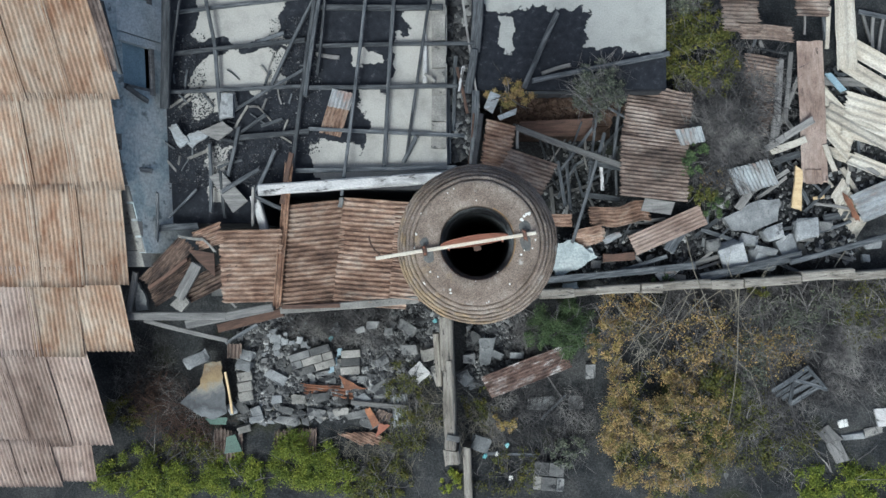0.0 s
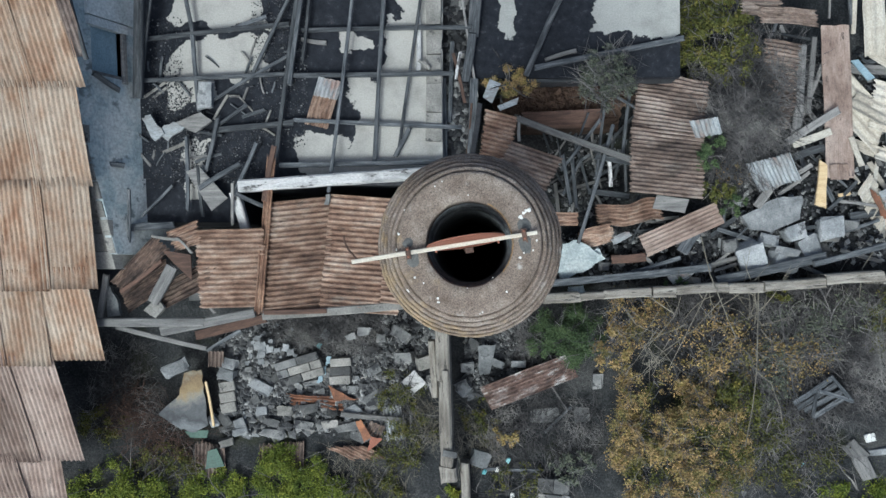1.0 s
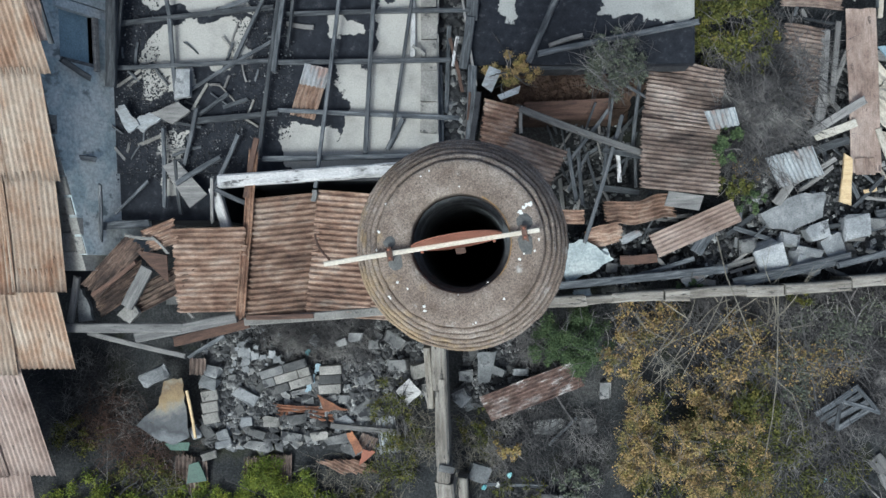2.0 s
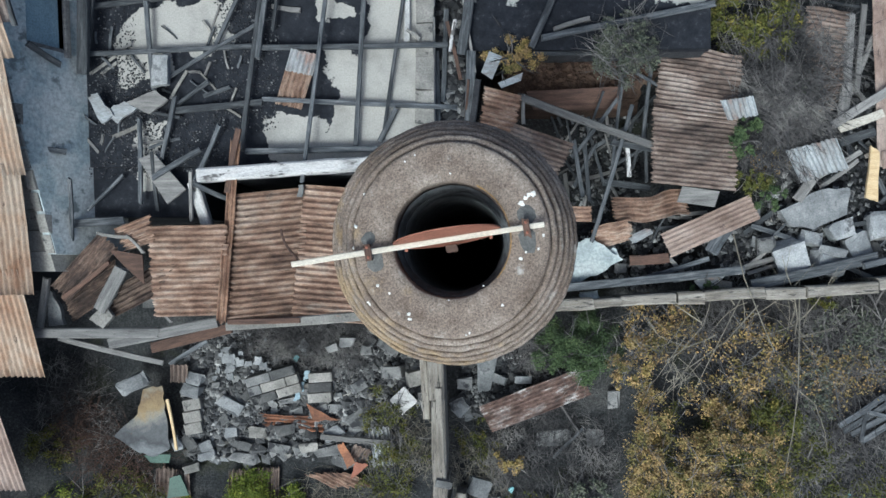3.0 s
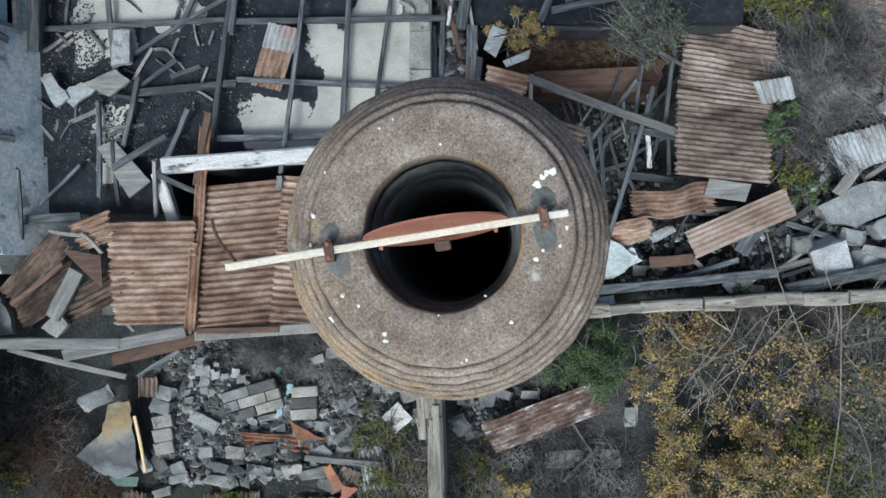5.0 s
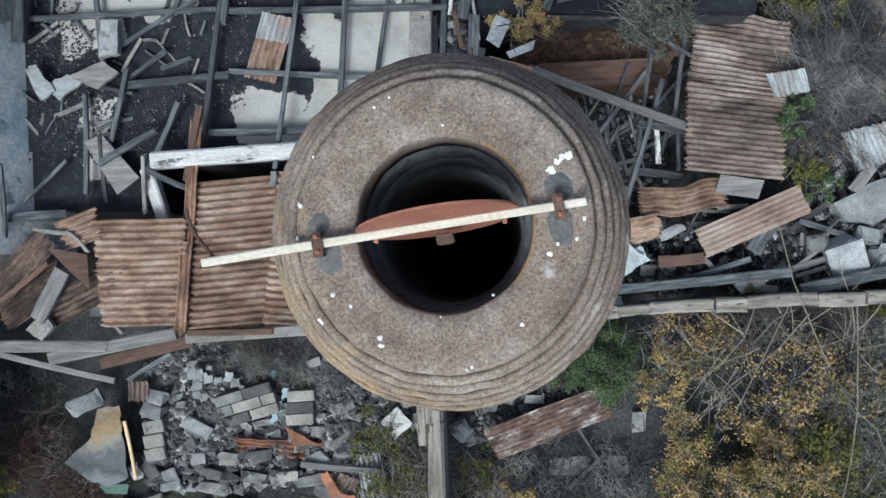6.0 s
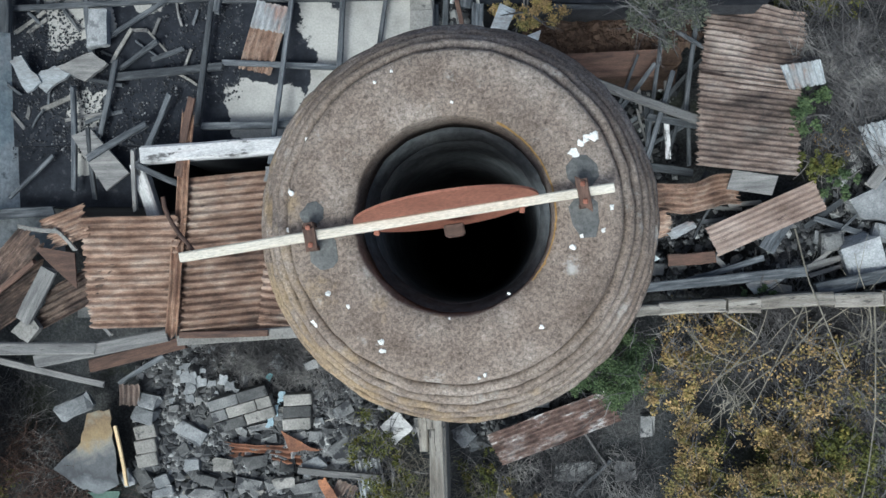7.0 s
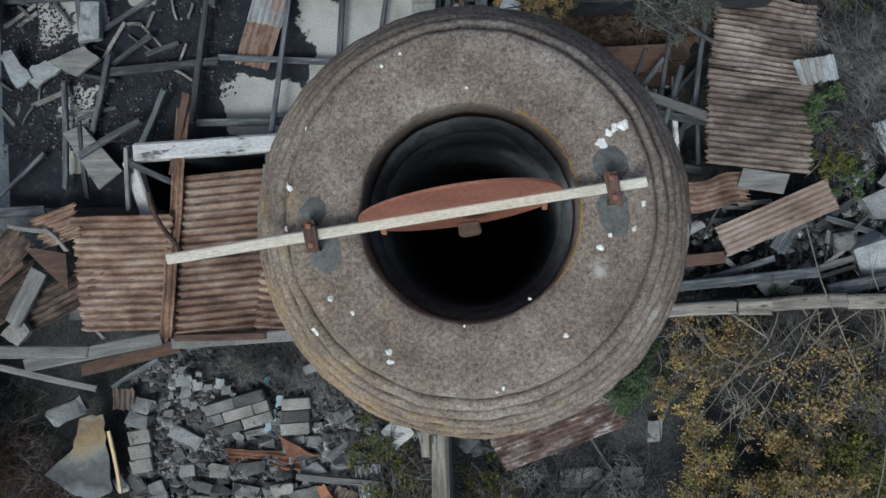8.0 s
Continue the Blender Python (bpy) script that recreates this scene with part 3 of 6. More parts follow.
def crumbs_mesh(name, zones, count, size, material):
    """Small angular crumbs strewn over zones of (x, y, z, half width, half depth)."""
    verts, faces = [], []
    oct_f = [(0, 2, 4), (2, 1, 4), (1, 3, 4), (3, 0, 4), (2, 0, 5), (1, 2, 5), (3, 1, 5), (0, 3, 5)]
    area = np.array([q[3] * q[4] for q in zones])
    pick = RNG.choice(len(zones), count, p=area / area.sum())
    for k in pick:
        x, y, z, hx, hy = zones[k]
        s = size * RNG.uniform(0.4, 1.0) ** 2 * 1.6 + 0.004
        c = np.array([x + RNG.uniform(-hx, hx), y + RNG.uniform(-hy, hy), z + s * 0.2])
        o = np.array([(1, 0, 0), (-1, 0, 0), (0, 1, 0), (0, -1, 0), (0, 0, 0.7), (0, 0, -0.7)]) * s * RNG.uniform(0.6, 1.3, (6, 1))
        a = RNG.uniform(0, 6.28)
        o = o @ np.array([(math.cos(a), -math.sin(a), 0), (math.sin(a), math.cos(a), 0.2), (0, 0, 1)])
        b = len(verts)
        verts += list(c + o)
        faces += [tuple(b + i for i in f) for f in oct_f]
    return mesh_of(name, verts, faces, material)


def bush(x, y, z, rx, ry, h, leaf, material, count, label, name="bush", clumps=26, stems=10, twig=None, flat=0.6, wild=0, wild_len=0.5, tuft=(0.16, 0.34)):
    """A shrub: stems from the ground and a crown of leaf clumps of uneven outline."""
    ob = empty(name, x, y, z, label, "bush", "bushes")
    cs, rs = [], []
    for i in range(clumps):
        a, q = RNG.uniform(0, 6.283), RNG.uniform(0, 1) ** 0.55
        k = 1 + 0.35 * noise.noise(Vector((math.cos(a) * 1.5, math.sin(a) * 1.5, x * 3 + y)))
        cs.append((rx * q * k * math.cos(a), ry * q * k * math.sin(a), h * (1 - 0.6 * q * q) * RNG.uniform(0.5, 1)))
        rs.append(min(rx, ry) * RNG.uniform(*tuft))
    put("crown", leaves_mesh("crown", cs, rs, count, leaf, material, flat), ob)
    st = [(0, 0, 0.02, min(rx, ry) * 0.25)]
    for _ in range(min(6, stems)):
        put("stem", twigs_mesh("stem", st, 1, max(rx, ry) * 1.1, 0.016, twig or TWIG, rise=1.1), ob)
    if wild:
        tagged(put("dry_growth", twigs_mesh("dry_growth", [(c[0], c[1], c[2], 0.1) for c in cs], wild, wild_len, 0.006, twig or TWIG, rise=0.5), ob), kind="stuff")
    return ob

# ---------------------------------------------------------------- ground
def height(x, y):
    def s(e0, e1, v):
        k = min(1, max(0, (v - e0) / (e1 - e0)))
        return k * k * (3 - 2 * k)
    z = 0.10 * noise.noise(Vector((x * 0.5, y * 0.5, 0))) + 0.07 * noise.noise(Vector((x * 1.7, y * 1.7, 4))) + 0.03 * noise.noise(Vector((x * 5, y * 5, 8)))
    z += 0.45 * s(2.6, 4.4, x) * s(-0.9, 0.0, y)
    z += 0.25 * s(2.0, 4.0, x) * s(-1.0, -2.0, y)
    z += 0.2 * math.exp(-((x + 3.2) ** 2 + (y + 2.0) ** 2) / 1.6)
    z -= 0.35 * math.exp(-((x + 7.0) ** 2 + (y + 2.3) ** 2) / 1.2)
    return z


def build_ground():
    xs = [-400, -60, -18] + list(np.linspace(-12, 12, 150)) + [18, 60, 400]
    ys = [-400, -60, -16] + list(np.linspace(-9, 9, 116)) + [16, 60, 400]
    verts = [(x, y, height(x, y) if abs(x) < 13 and abs(y) < 10 else 0.0) for y in ys for x in xs]
    n = len(xs)
    faces = [(j * n + i, j * n + i + 1, (j + 1) * n + i + 1, (j + 1) * n + i) for j in range(len(ys) - 1) for i in range(n - 1)]
    tagged(put("ground", mesh_of("ground", verts, faces, SOIL, True)), "ash-grey soil strewn with charcoal and low weeds", "ground", kind="structure")


build_ground()

# ---------------------------------------------------------------- burnt rooms on the upper terrace
FLOOR_A = burnt_floor("burnt_screed_floor", [(-1.3, 2.2, 0.85, 0.85), (-1.05, 3.25, 0.55, 1.0), (-2.65, 1.85, 0.45, 0.45), (-1.75, 3.7, 0.6, 0.06), (-1.0, 4.4, 0.35, 0.35), (-4.45, 4.55, 0.85, 0.5),
                                            (-4.45, 3.55, 0.85, 0.42), (-4.95, 2.9, 0.4, 0.25), (-4.9, 1.5, 0.25, 0.5)], (0.35, 0.335, 0.31), 0.6)
FLOOR_B = burnt_floor("burnt_screed_floor_with_white_paint", [(2.1, 5.35, 2.0, 0.75), (2.85, 4.35, 0.85, 0.5), (0.55, 4.2, 0.14, 0.3)], (0.34, 0.335, 0.312), 0.6)


def platform(name, x0, x1, y0, y1, z, material, label):
    ob = empty(name, (x0 + x1) / 2, (y0 + y1) / 2, 0, label, "floor", kind="structure")
    cx, cy = ob.location.x, ob.location.y
    top = box_mesh("screed", x0 - cx, x1 - cx, y0 - cy, y1 - cy, z - 0.2, z, material)
    put("screed", top, ob)
    put("retaining_wall", box_mesh("retaining_wall", x0 - cx + 0.02, x1 - cx - 0.02, y0 - cy + 0.02, y1 - cy - 0.02, -0.5, z - 0.2, DARK), ob)


platform("floor_1", -6.0, -0.56, 1.38, 9.0, 2.25, FLOOR_A, "soot-blackened concrete floor with bare pale patches")
platform("floor_4", -5.96, -4.12, 0.62, 1.376, 2.2, FLOOR_A, "sooty floor corner strewn with charred boards")
platform("floor_2", -0.1, 3.52, 3.1, 9.0, 2.15, FLOOR_B, "soot-black floor with a peeling white painted area")
platform("floor_3", -0.55, -0.11, 2.0, 9.0, 1.75, DARK, "charred gully floor between two burnt rooms")

# pale footing of the vanished wall between the rooms
foot = empty("footing", -0.72, 4.2, 2.25, "pale mortar footing of a vanished wall", "wall", kind="structure")
for i in range(9):
    y = -2.2 + 0.5 * i
    put("footing_stone", box_mesh("footing_stone", -0.12, 0.14, y, y + 0.49, -0.1, 0.05 + RNG.uniform(0, 0.05), MORTAR, uneven=0.015), foot)

# ---------------------------------------------------------------- the long building beside the rooms
house = empty("building", -7.0, 2.0, 0, "long plastered building with a bleached corrugated roof", "building")


def east_wall():
    """The blue-white plastered wall, leaning back, with openings cut through it."""
    hx, hy = house.location.x, house.location.y

    def crest(y):
        return 2.85 + 0.26 * y

    def face(y, z):
        return -5.74 - 0.05 * y - 0.45 * (z - 2.3)

    def piece(name, d0, d1, ya, yb, za, zb, material, parent=None, label=""):
        """A block between the depths d0 and d1 behind the wall's face."""
        v = []
        for k in (0, 1):
            for y in (ya, yb):
                z = za if k == 0 else (crest(y) + zb[1] if isinstance(zb, tuple) else zb)
                v += [(face(y, z) - d0 - hx, y - hy, z), (face(y, z) - d1 - hx, y - hy, z)]
        f = [(0, 2, 3, 1), (4, 5, 7, 6), (0, 1, 5, 4), (2, 6, 7, 3), (0, 4, 6, 2), (1, 3, 7, 5)]
        return put(name, mesh_of(name, v, f, material), parent or house, label=label)

    up = ("crest", 0.0)
    windows = ((3.03, 3.85, 2.62, 3.2), (4.72, 5.5, 2.62, 3.3))
    for ya, yb, za, zb in ((0.05, 3.03, 1.6, up), (3.03, 3.85, 1.6, 2.62), (3.03, 3.85, 3.2, up), (3.85, 4.72, 1.6, up), (4.72, 5.5, 1.6, 2.62), (4.72, 5.5, 3.3, up), (5.5, 9.0, 1.6, up)):
        piece("wall", 0.12, 0.0, ya, yb, za, zb, BLUEWHITE)
    for k in range(30):
        ya = -0.2 + 0.3 * k
        piece("wall_stone", 0.75, 0.124 + RNG.uniform(0.0, 0.03), ya, ya + 0.29, 1.6, ("crest", RNG.uniform(-0.12, -0.02)), MORTAR)
    for k in range(29):
        ya = 0.06 + 0.3 * k
        piece("wall_coping", 0.13, RNG.uniform(-0.01, 0.02), ya, ya + RNG.uniform(0.24, 0.295), crest(ya) - 0.03, ("crest", RNG.uniform(0.01, 0.04)), MORTAR)
    put("wall_core", box_mesh("wall_core", -11 - hx, -6.9 - hx, -0.5 - hy, 9 - hy, -0.5, 2.2, DARK), house)
    for y0, y1, z0, z1 in windows:
        w = piece("window", 0.10, 0.07, y0, y1, z0, z1, BLUEPANE, label="dusty blue boarded window pane")
        piece("sill", 0.08, -0.05, y0 - 0.06, y1 + 0.04, z0 - 0.07, z0, GREYWOOD, w, "weathered grey window sill")
        piece("jamb", 0.07, -0.012, y0, y0 + 0.05, z0 + 0.003, z1, GREYWOOD, w)
        piece("lintel", 0.09, -0.06, y1 - 0.02, y1 + 0.12, z0 - 0.1, z1 + 0.1, WHITEWASH, w, "whitewashed reveal of the window")
    piece("pilaster", 0.0, -0.05, 4.0, 4.66, 2.25, 3.3, WHITEWASH)


east_wall()


def roof_row(a, b, count, material, step=None):
    """A row of overlapping sheets leftwards from the edge a (upper end) - b (lower end)."""
    a, b = Vector(a), Vector(b)
    for i in range(count):
        off = Vector((-0.80 * i, 0.0, 0.003 * (i % 2)))
        j = Vector((0, RNG.uniform(-0.05, 0.05), RNG.uniform(0, 0.003)))
        p, q = a + off + j, b + off + j * 0.7
        corrugated(p, q, p + Vector((-0.93, 0.0, 0.0)), material[i % len(material)], name="roof_sheet", parent=house, pitch=0.085, amp=0.02, sag=RNG.uniform(-0.01, 0.02), crumple=0.014, ragged=0.006, along=8, seg=6)


roof_row((-6.34, 4.46, 4.75), (-6.06, 2.63, 3.95), 6, [CREAM])
roof_row((-6.22, 2.75, 3.98), (-6.17, 1.15, 3.4), 6, [CREAM])
roof_row((-6.25, 1.27, 3.44), (-6.25, -0.55, 2.98), 6, [CREAM])
roof_row((-6.47, -0.19, 3.05), (-6.35, -1.79, 2.42), 1, [CREAM])
roof_row((-7.26, -0.23, 3.05), (-7.29, -1.9, 2.42), 5, [CREAM, PINKISH])
roof_row((-7.27, -1.7, 2.46), (-7.1, -3.69, 1.5), 5, [PINKISH])
roof_row((-7.55, -3.52, 1.58), (-7.55, -4.49, 1.2), 1, [PINKISH])
roof_row((-8.37, -3.56, 1.58), (-8.23, -4.56, 1.2), 4, [PINKISH])
corrugated((-6.19, 4.23, 4.6), (-6.02, 3.11, 4.0), (-6.33, 4.18, 4.75), RUSTGREY, name="roof_edge_board", parent=house, amp=0.004)
timber((-6.18, 4.18, 4.45), (-6.04, 3.08, 4.0), 0.07, 0.06, CHARRED, parent=house, name="eaves_batten")
timber((-6.19, 2.17, 2.9), (-6.34, -0.18, 2.6), 0.10, 0.08, CHARRED, label="charred post leaning on the plastered wall")
# added dark board: the shade of a recess slit, given as a solid piece
timber((-6.2, 2.98, 3.38), (-6.0, 2.84, 2.78), 0.12, 0.07, CHARRED, label="short charred board standing in for a dark wall recess")
timber((-6.25, 1.6, 3.0), (-5.96, 1.55, 2.7), 0.10, 0.08, CHARRED)
timber((-5.77, 1.13, 3.0), (-5.94, 0.13, 2.5), 0.06, 0.05, CHARRED)
timber((-5.69, 0.71, 2.5), (-5.26, 1.25, 2.35), 0.06, 0.05, CHARRED)
timber((-6.29, 0.46, 2.6), (-5.19, 0.54, 2.4), 0.13, 0.08, CHARRED)
timber((-5.64, 4.65, 2.9), (-5.81, 2.76, 2.5), 0.16, 0.12, CHARRED, label="heavy charred wall plate beside the plastered wall")
timber((-5.43, 4.68, 2.8), (-5.71, 3.19, 2.45), 0.05, 0.05, CHARRED)
timber((-6.38, -0.28, 2.4), (-6.55, -1.03, 2.2), 0.12, 0.1, GREYWOOD)

# ---------------------------------------------------------------- roof battens fallen over the burnt floor
timber((-5.07, 5.08, 2.5), (-4.87, 3.78, 2.42), 0.09, 0.06)
timber((-4.87, 3.83, 2.42), (-4.76, 2.51, 2.36), 0.08, 0.06)
timber((-2.9, 4.74, 2.5), (-3.18, 2.96, 2.45), 0.08, 0.07)
timber((-3.0, 4.72, 2.55), (-3.41, 1.6, 2.42), 0.09, 0.07)
timber((-2.82, 4.8, 2.45), (-2.98, 3.4, 2.38), 0.06, 0.06)
timber((-2.06, 4.94, 2.5), (-2.46, 1.11, 2.6), 0.085, 0.06)
timber((-1.5, 4.94, 2.48), (-1.73, 1.61, 2.4), 0.075, 0.06)
timber((-0.87, 4.93, 2.46), (-1.3, 1.75, 2.36), 0.075, 0.06)
timber((-5.64, 4.56, 2.42), (-2.98, 4.83, 2.42), 0.09, 0.06)
timber((-2.93, 4.64, 2.4), (-0.64, 4.63, 2.4), 0.13, 0.08)
timber((-5.7, 3.77, 2.4), (-3.19, 4.01, 2.4), 0.09, 0.06)
timber((-2.98, 3.9, 2.39), (-0.06, 3.93, 2.36), 0.10, 0.06)
timber((-5.76, 3.09, 2.42), (-3.14, 3.15, 2.4), 0.085, 0.06)
timber((-3.14, 3.15, 2.4), (-0.37, 3.14, 2.36), 0.085, 0.06)
timber((-4.46, 2.19, 2.38), (-3.11, 2.34, 2.38), 0.12, 0.06)
timber((-3.11, 2.35, 2.38), (-0.23, 2.25, 2.34), 0.09, 0.06)
timber((-3.35, 1.6, 2.42), (-0.38, 1.61, 2.4), 0.11, 0.07)
timber((-1.14, 2.22, 2.4), (-1.36, 1.72, 2.34), 0.10, 0.08)
timber((-2.97, 4.84, 2.5), (-3.86, 3.09, 2.36), 0.07, 0.06)
timber((-3.57, 4.14, 2.4), (-4.27, 3.94, 2.36), 0.09, 0.05)
timber((-3.14, 3.49, 2.42), (-4.69, 2.62, 2.34), 0.06, 0.05)
timber((-3.93, 2.61, 2.4), (-4.47, 2.3, 2.36), 0.06, 0.05)
timber((-4.42, 2.39, 2.42), (-4.66, 1.51, 2.36), 0.07, 0.05)
timber((-3.74, 1.96, 2.5), (-4.15, 1.13, 2.4), 0.08, 0.06)
timber((-4.99, 2.08, 2.4), (-4.97, 0.82, 2.36), 0.08, 0.06)
timber((-4.79, 1.56, 2.4), (-4.67, 0.72, 2.36), 0.07, 0.06)
timber((-4.69, 1.17, 2.6), (-4.01, 1.59, 2.5), 0.09, 0.06)
timber((-4.01, 1.09, 2.8), (-3.53, 0.84, 2.5), 0.10, 0.05)
timber((-4.98, 2.25, 2.36), (-4.36, 2.09, 2.36), 0.06, 0.05)
timber((-2.57, 3.73, 2.3), (-3.0, 3.79, 2.3), 0.07, 0.04, GREYWOOD)
slab([(-4.98, 1.48, 2.42), (-4.75, 1.57, 2.42), (-4.25, 1.02, 2.44), (-4.52, 0.8, 2.46)], 0.04, GREYWOOD, "board", "flat grey board lying on the burnt floor", "board", "boards")
slab([(-4.75, 3.02, 2.5), (-4.52, 3.01, 2.5), (-4.52, 2.59, 2.5), (-4.77, 2.54, 2.5)], 0.12, PALESTONE, "masonry_lump", "pale masonry lump lying on the sooty floor", "rubble", "rubble stones", 0.01)
slab([(-5.52, 2.19, 2.42), (-5.19, 2.34, 2.45), (-5.0, 2.24, 2.45), (-5.31, 2.01, 2.4)], 0.05, ZINC, "bent_sheet", "bent whitish metal sheet with a rust stain", "sheet metal", "", 0.02)
slab([(-5.73, 2.39, 2.5), (-5.58, 2.46, 2.5), (-5.35, 2.13, 2.45), (-5.53, 2.01, 2.45)], 0.04, ZINC, "bent_sheet", "bent whitish metal sheet with a rust stain", "sheet metal", "", 0.02)
slab([(-5.19, 2.32, 2.45), (-4.7, 2.49, 2.5), (-4.52, 2.35, 2.48), (-4.82, 2.15, 2.42)], 0.06, GREYWOOD, "board", "flat grey board lying on the burnt floor", "board", "boards", 0.01)
corrugated((-2.67, 3.07, 2.46), (-2.93, 2.3, 2.36), (-2.28, 2.98, 2.46), RUST, label="small corrugated sheet, half zinc, half rusted, on the floor", crumple=0.03)
corrugated((-2.665, 3.09, 2.485), (-2.76, 2.78, 2.44), (-2.27, 3.0, 2.485), ZINC, label="zinc-white corrugated offcut lapping a rusted sheet", crumple=0.03)
# bricks of the pilaster stump
timber((-1.0, 4.12, 2.35), (-0.96, 3.22, 2.35), 0.09, 0.06, WHITEPAINT, label="pale painted timber on the wall footing")
timber((-0.96, 3.37, 2.4), (-0.79, 3.21, 2.4), 0.06, 0.05, MORTAR)

# wall cap and pillar at the front of the upper floor
cap = empty("wall_cap", -2.6, 1.25, 2.25, "peeling white wall cap with a pale pink cast", "wall", kind="structure")
timber((-3.98, 1.18, 2.7), (-0.61, 1.43, 2.55), 0.2, 0.22, WHITEPAINT, parent=cap, name="cap_beam", warp=0.01)
timber((-4.1, 1.12, 2.55), (-3.94, 0.43, 2.3), 0.16, 0.2, WHITEPAINT, parent=cap, name="pillar", warp=0.0)
timber((-4.08, 1.25, 2.8), (-4.11, 0.57, 2.5), 0.06, 0.06, GREYWOOD)
put("front_wall", box_mesh("front_wall", -1.2, 1.9, -0.02, 0.10, -2.3, 0.18, DARK), cap)

# ---------------------------------------------------------------- lean-to with a rusted roof
shed = empty("lean_to", -3.5, 0.1, 0, "collapsing lean-to with a rusted corrugated roof", "shed")
corrugated((-4.73, 0.46, 2.75), (-3.57, 0.49, 2.72), (-4.71, -0.88, 2.4), RUST, name="roof_sheet", parent=shed, pitch=0.09, amp=0.03, crumple=0.05, ragged=0.03, along=14)
corrugated((-3.47, 0.93, 2.62), (-2.38, 1.04, 2.55), (-3.62, -0.97, 2.42), RUST, name="roof_sheet", parent=shed, pitch=0.09, amp=0.03, crumple=0.03, ragged=0.012, along=14)
corrugated((-2.44, 1.07, 2.6), (-1.1, 0.97, 2.5), (-2.67, -0.89, 2.4), RUST, name="roof_sheet", parent=shed, pitch=0.09, amp=0.03, crumple=0.03, ragged=0.02, along=14)
corrugated((-1.49, 0.95, 2.5), (-0.46, 0.83, 2.45), (-1.63, -0.78, 2.38), RUST, name="roof_sheet", parent=shed, pitch=0.09, amp=0.03, crumple=0.03, ragged=0.02, along=14)
corrugated((-3.34, 1.66, 2.75), (-3.61, -0.96, 2.5), (-3.49, 1.7, 2.75), RIDGE, name="ridge_cap", parent=shed, pitch=0.07, amp=0.022, crumple=0.05, ragged=0.05, along=20, label="orange-brown rusted ridge cap")
timber((-3.36, 1.85, 2.75), (-3.54, 0.95, 2.7), 0.09, 0.05, BROWNWOOD, parent=shed, name="splintered_rafter")
timber((-3.62, -1.0, 2.4), (-1.11, -0.79, 2.32), 0.14, 0.12, MORTAR, parent=shed, name="wall_plate")
timber((-3.59, -0.92, 2.44), (-2.54, -0.93, 2.42), 0.08, 0.04, BROWNWOOD, parent=shed, name="fascia")
put("front_wall", box_mesh("front_wall", -1.5, 3.2, -0.85, -0.68, -0.3, 2.15, CONCRETE), shed)
timber((-2.48, 1.05, 2.66), (-2.51, 0.9, 2.66), 0.08, 0.06, CONCRETE, parent=shed, name="loose_block")

# folded, half fallen sheets beside the lean-to
corrugated((-5.41, 0.37, 2.75), (-6.25, -0.41, 2.5), (-5.15, 0.13, 2.7), RUSTDARK, crumple=0.04, ragged=0.02, label="folded dark rusted corrugated sheet")
corrugated((-6.14, -0.55, 2.35), (-5.33, -0.02, 2.45), (-6.05, -0.97, 2.2), RUSTDARK, crumple=0.04, ragged=0.02, label="folded dark rusted corrugated sheet")
corrugated((-5.61, -1.01, 2.3), (-4.66, -0.55, 2.45), (-5.15, -0.34, 2.45), RUSTDARK, crumple=0.03, ragged=0.02, label="folded dark rusted corrugated sheet")
corrugated((-5.2, 0.44, 2.7), (-4.71, 0.61, 2.75), (-5.1, 0.08, 2.6), RUST, crumple=0.10, ragged=0.05, label="crumpled rusted sheet torn at the edge")
slab([(-5.3, 0.13, 2.72), (-4.81, 0.04, 2.66), (-4.81, -0.39, 2.58), (-5.1, -0.1, 2.66)], 0.02, BROWNWOOD, "flat_sheet", "dark brown flat sheet on the folded roof", "sheet metal")
timber((-5.42, 0.37, 2.8), (-5.0, 0.3, 2.75), 0.07, 0.05, MORTAR, label="pale lath edging a folded roof sheet")
timber((-5.03, 0.31, 2.75), (-4.78, 0.07, 2.7), 0.06, 0.05, MORTAR, label="pale lath edging a folded roof sheet")
timber((-5.16, -0.14, 2.6), (-5.49, -0.78, 2.5), 0.20, 0.06, GREYWOOD, label="broad grey plank on the folded sheets")
timber((-5.33, -0.06, 2.62), (-6.08, -0.58, 2.5), 0.07, 0.05, BROWNWOOD)
slab([(-5.69, -0.91, 2.45), (-5.45, -0.7, 2.48), (-5.32, -0.86, 2.48), (-5.48, -1.05, 2.45)], 0.1, MORTAR, "masonry_lump", "pale masonry lump at the end of a plank", "rubble", "rubble stones", 0.01)
slab([(-6.43, -0.39, 2.3), (-6.26, -0.65, 2.3), (-6.19, -1.0, 2.2), (-6.42, -1.03, 2.2)], 0.1, PALESTONE, "masonry_lump", "pale masonry lump beside the plastered wall", "rubble", "rubble stones", 0.02)
timber((-6.64, -1.09, 2.4), (-4.66, -1.12, 2.35), 0.15, 0.12, GREYWOOD, label="long silvered beam along the front of the lean-to")
timber((-5.4, -1.25, 2.35), (-3.8, -0.97, 2.35), 0.16, 0.1, GREYWOOD, label="long silvered beam along the front of the lean-to")
timber((-6.26, -1.19, 2.2), (-4.76, -1.6, 1.9), 0.12, 0.06, GREYWOOD, label="silvered plank fallen from the beam")
timber((-4.95, -1.39, 1.9), (-3.66, -1.03, 2.1), 0.16, 0.06, BROWNWOOD, label="dark red-brown plank under the beam")
timber((-4.7, -0.7, 2.4), (-4.5, -0.97, 2.35), 0.06, 0.05, GREYWOOD)
timber((-5.21, -1.8, 0.3), (-4.57, -1.38, 0.35), 0.1, 0.05, CHARRED)

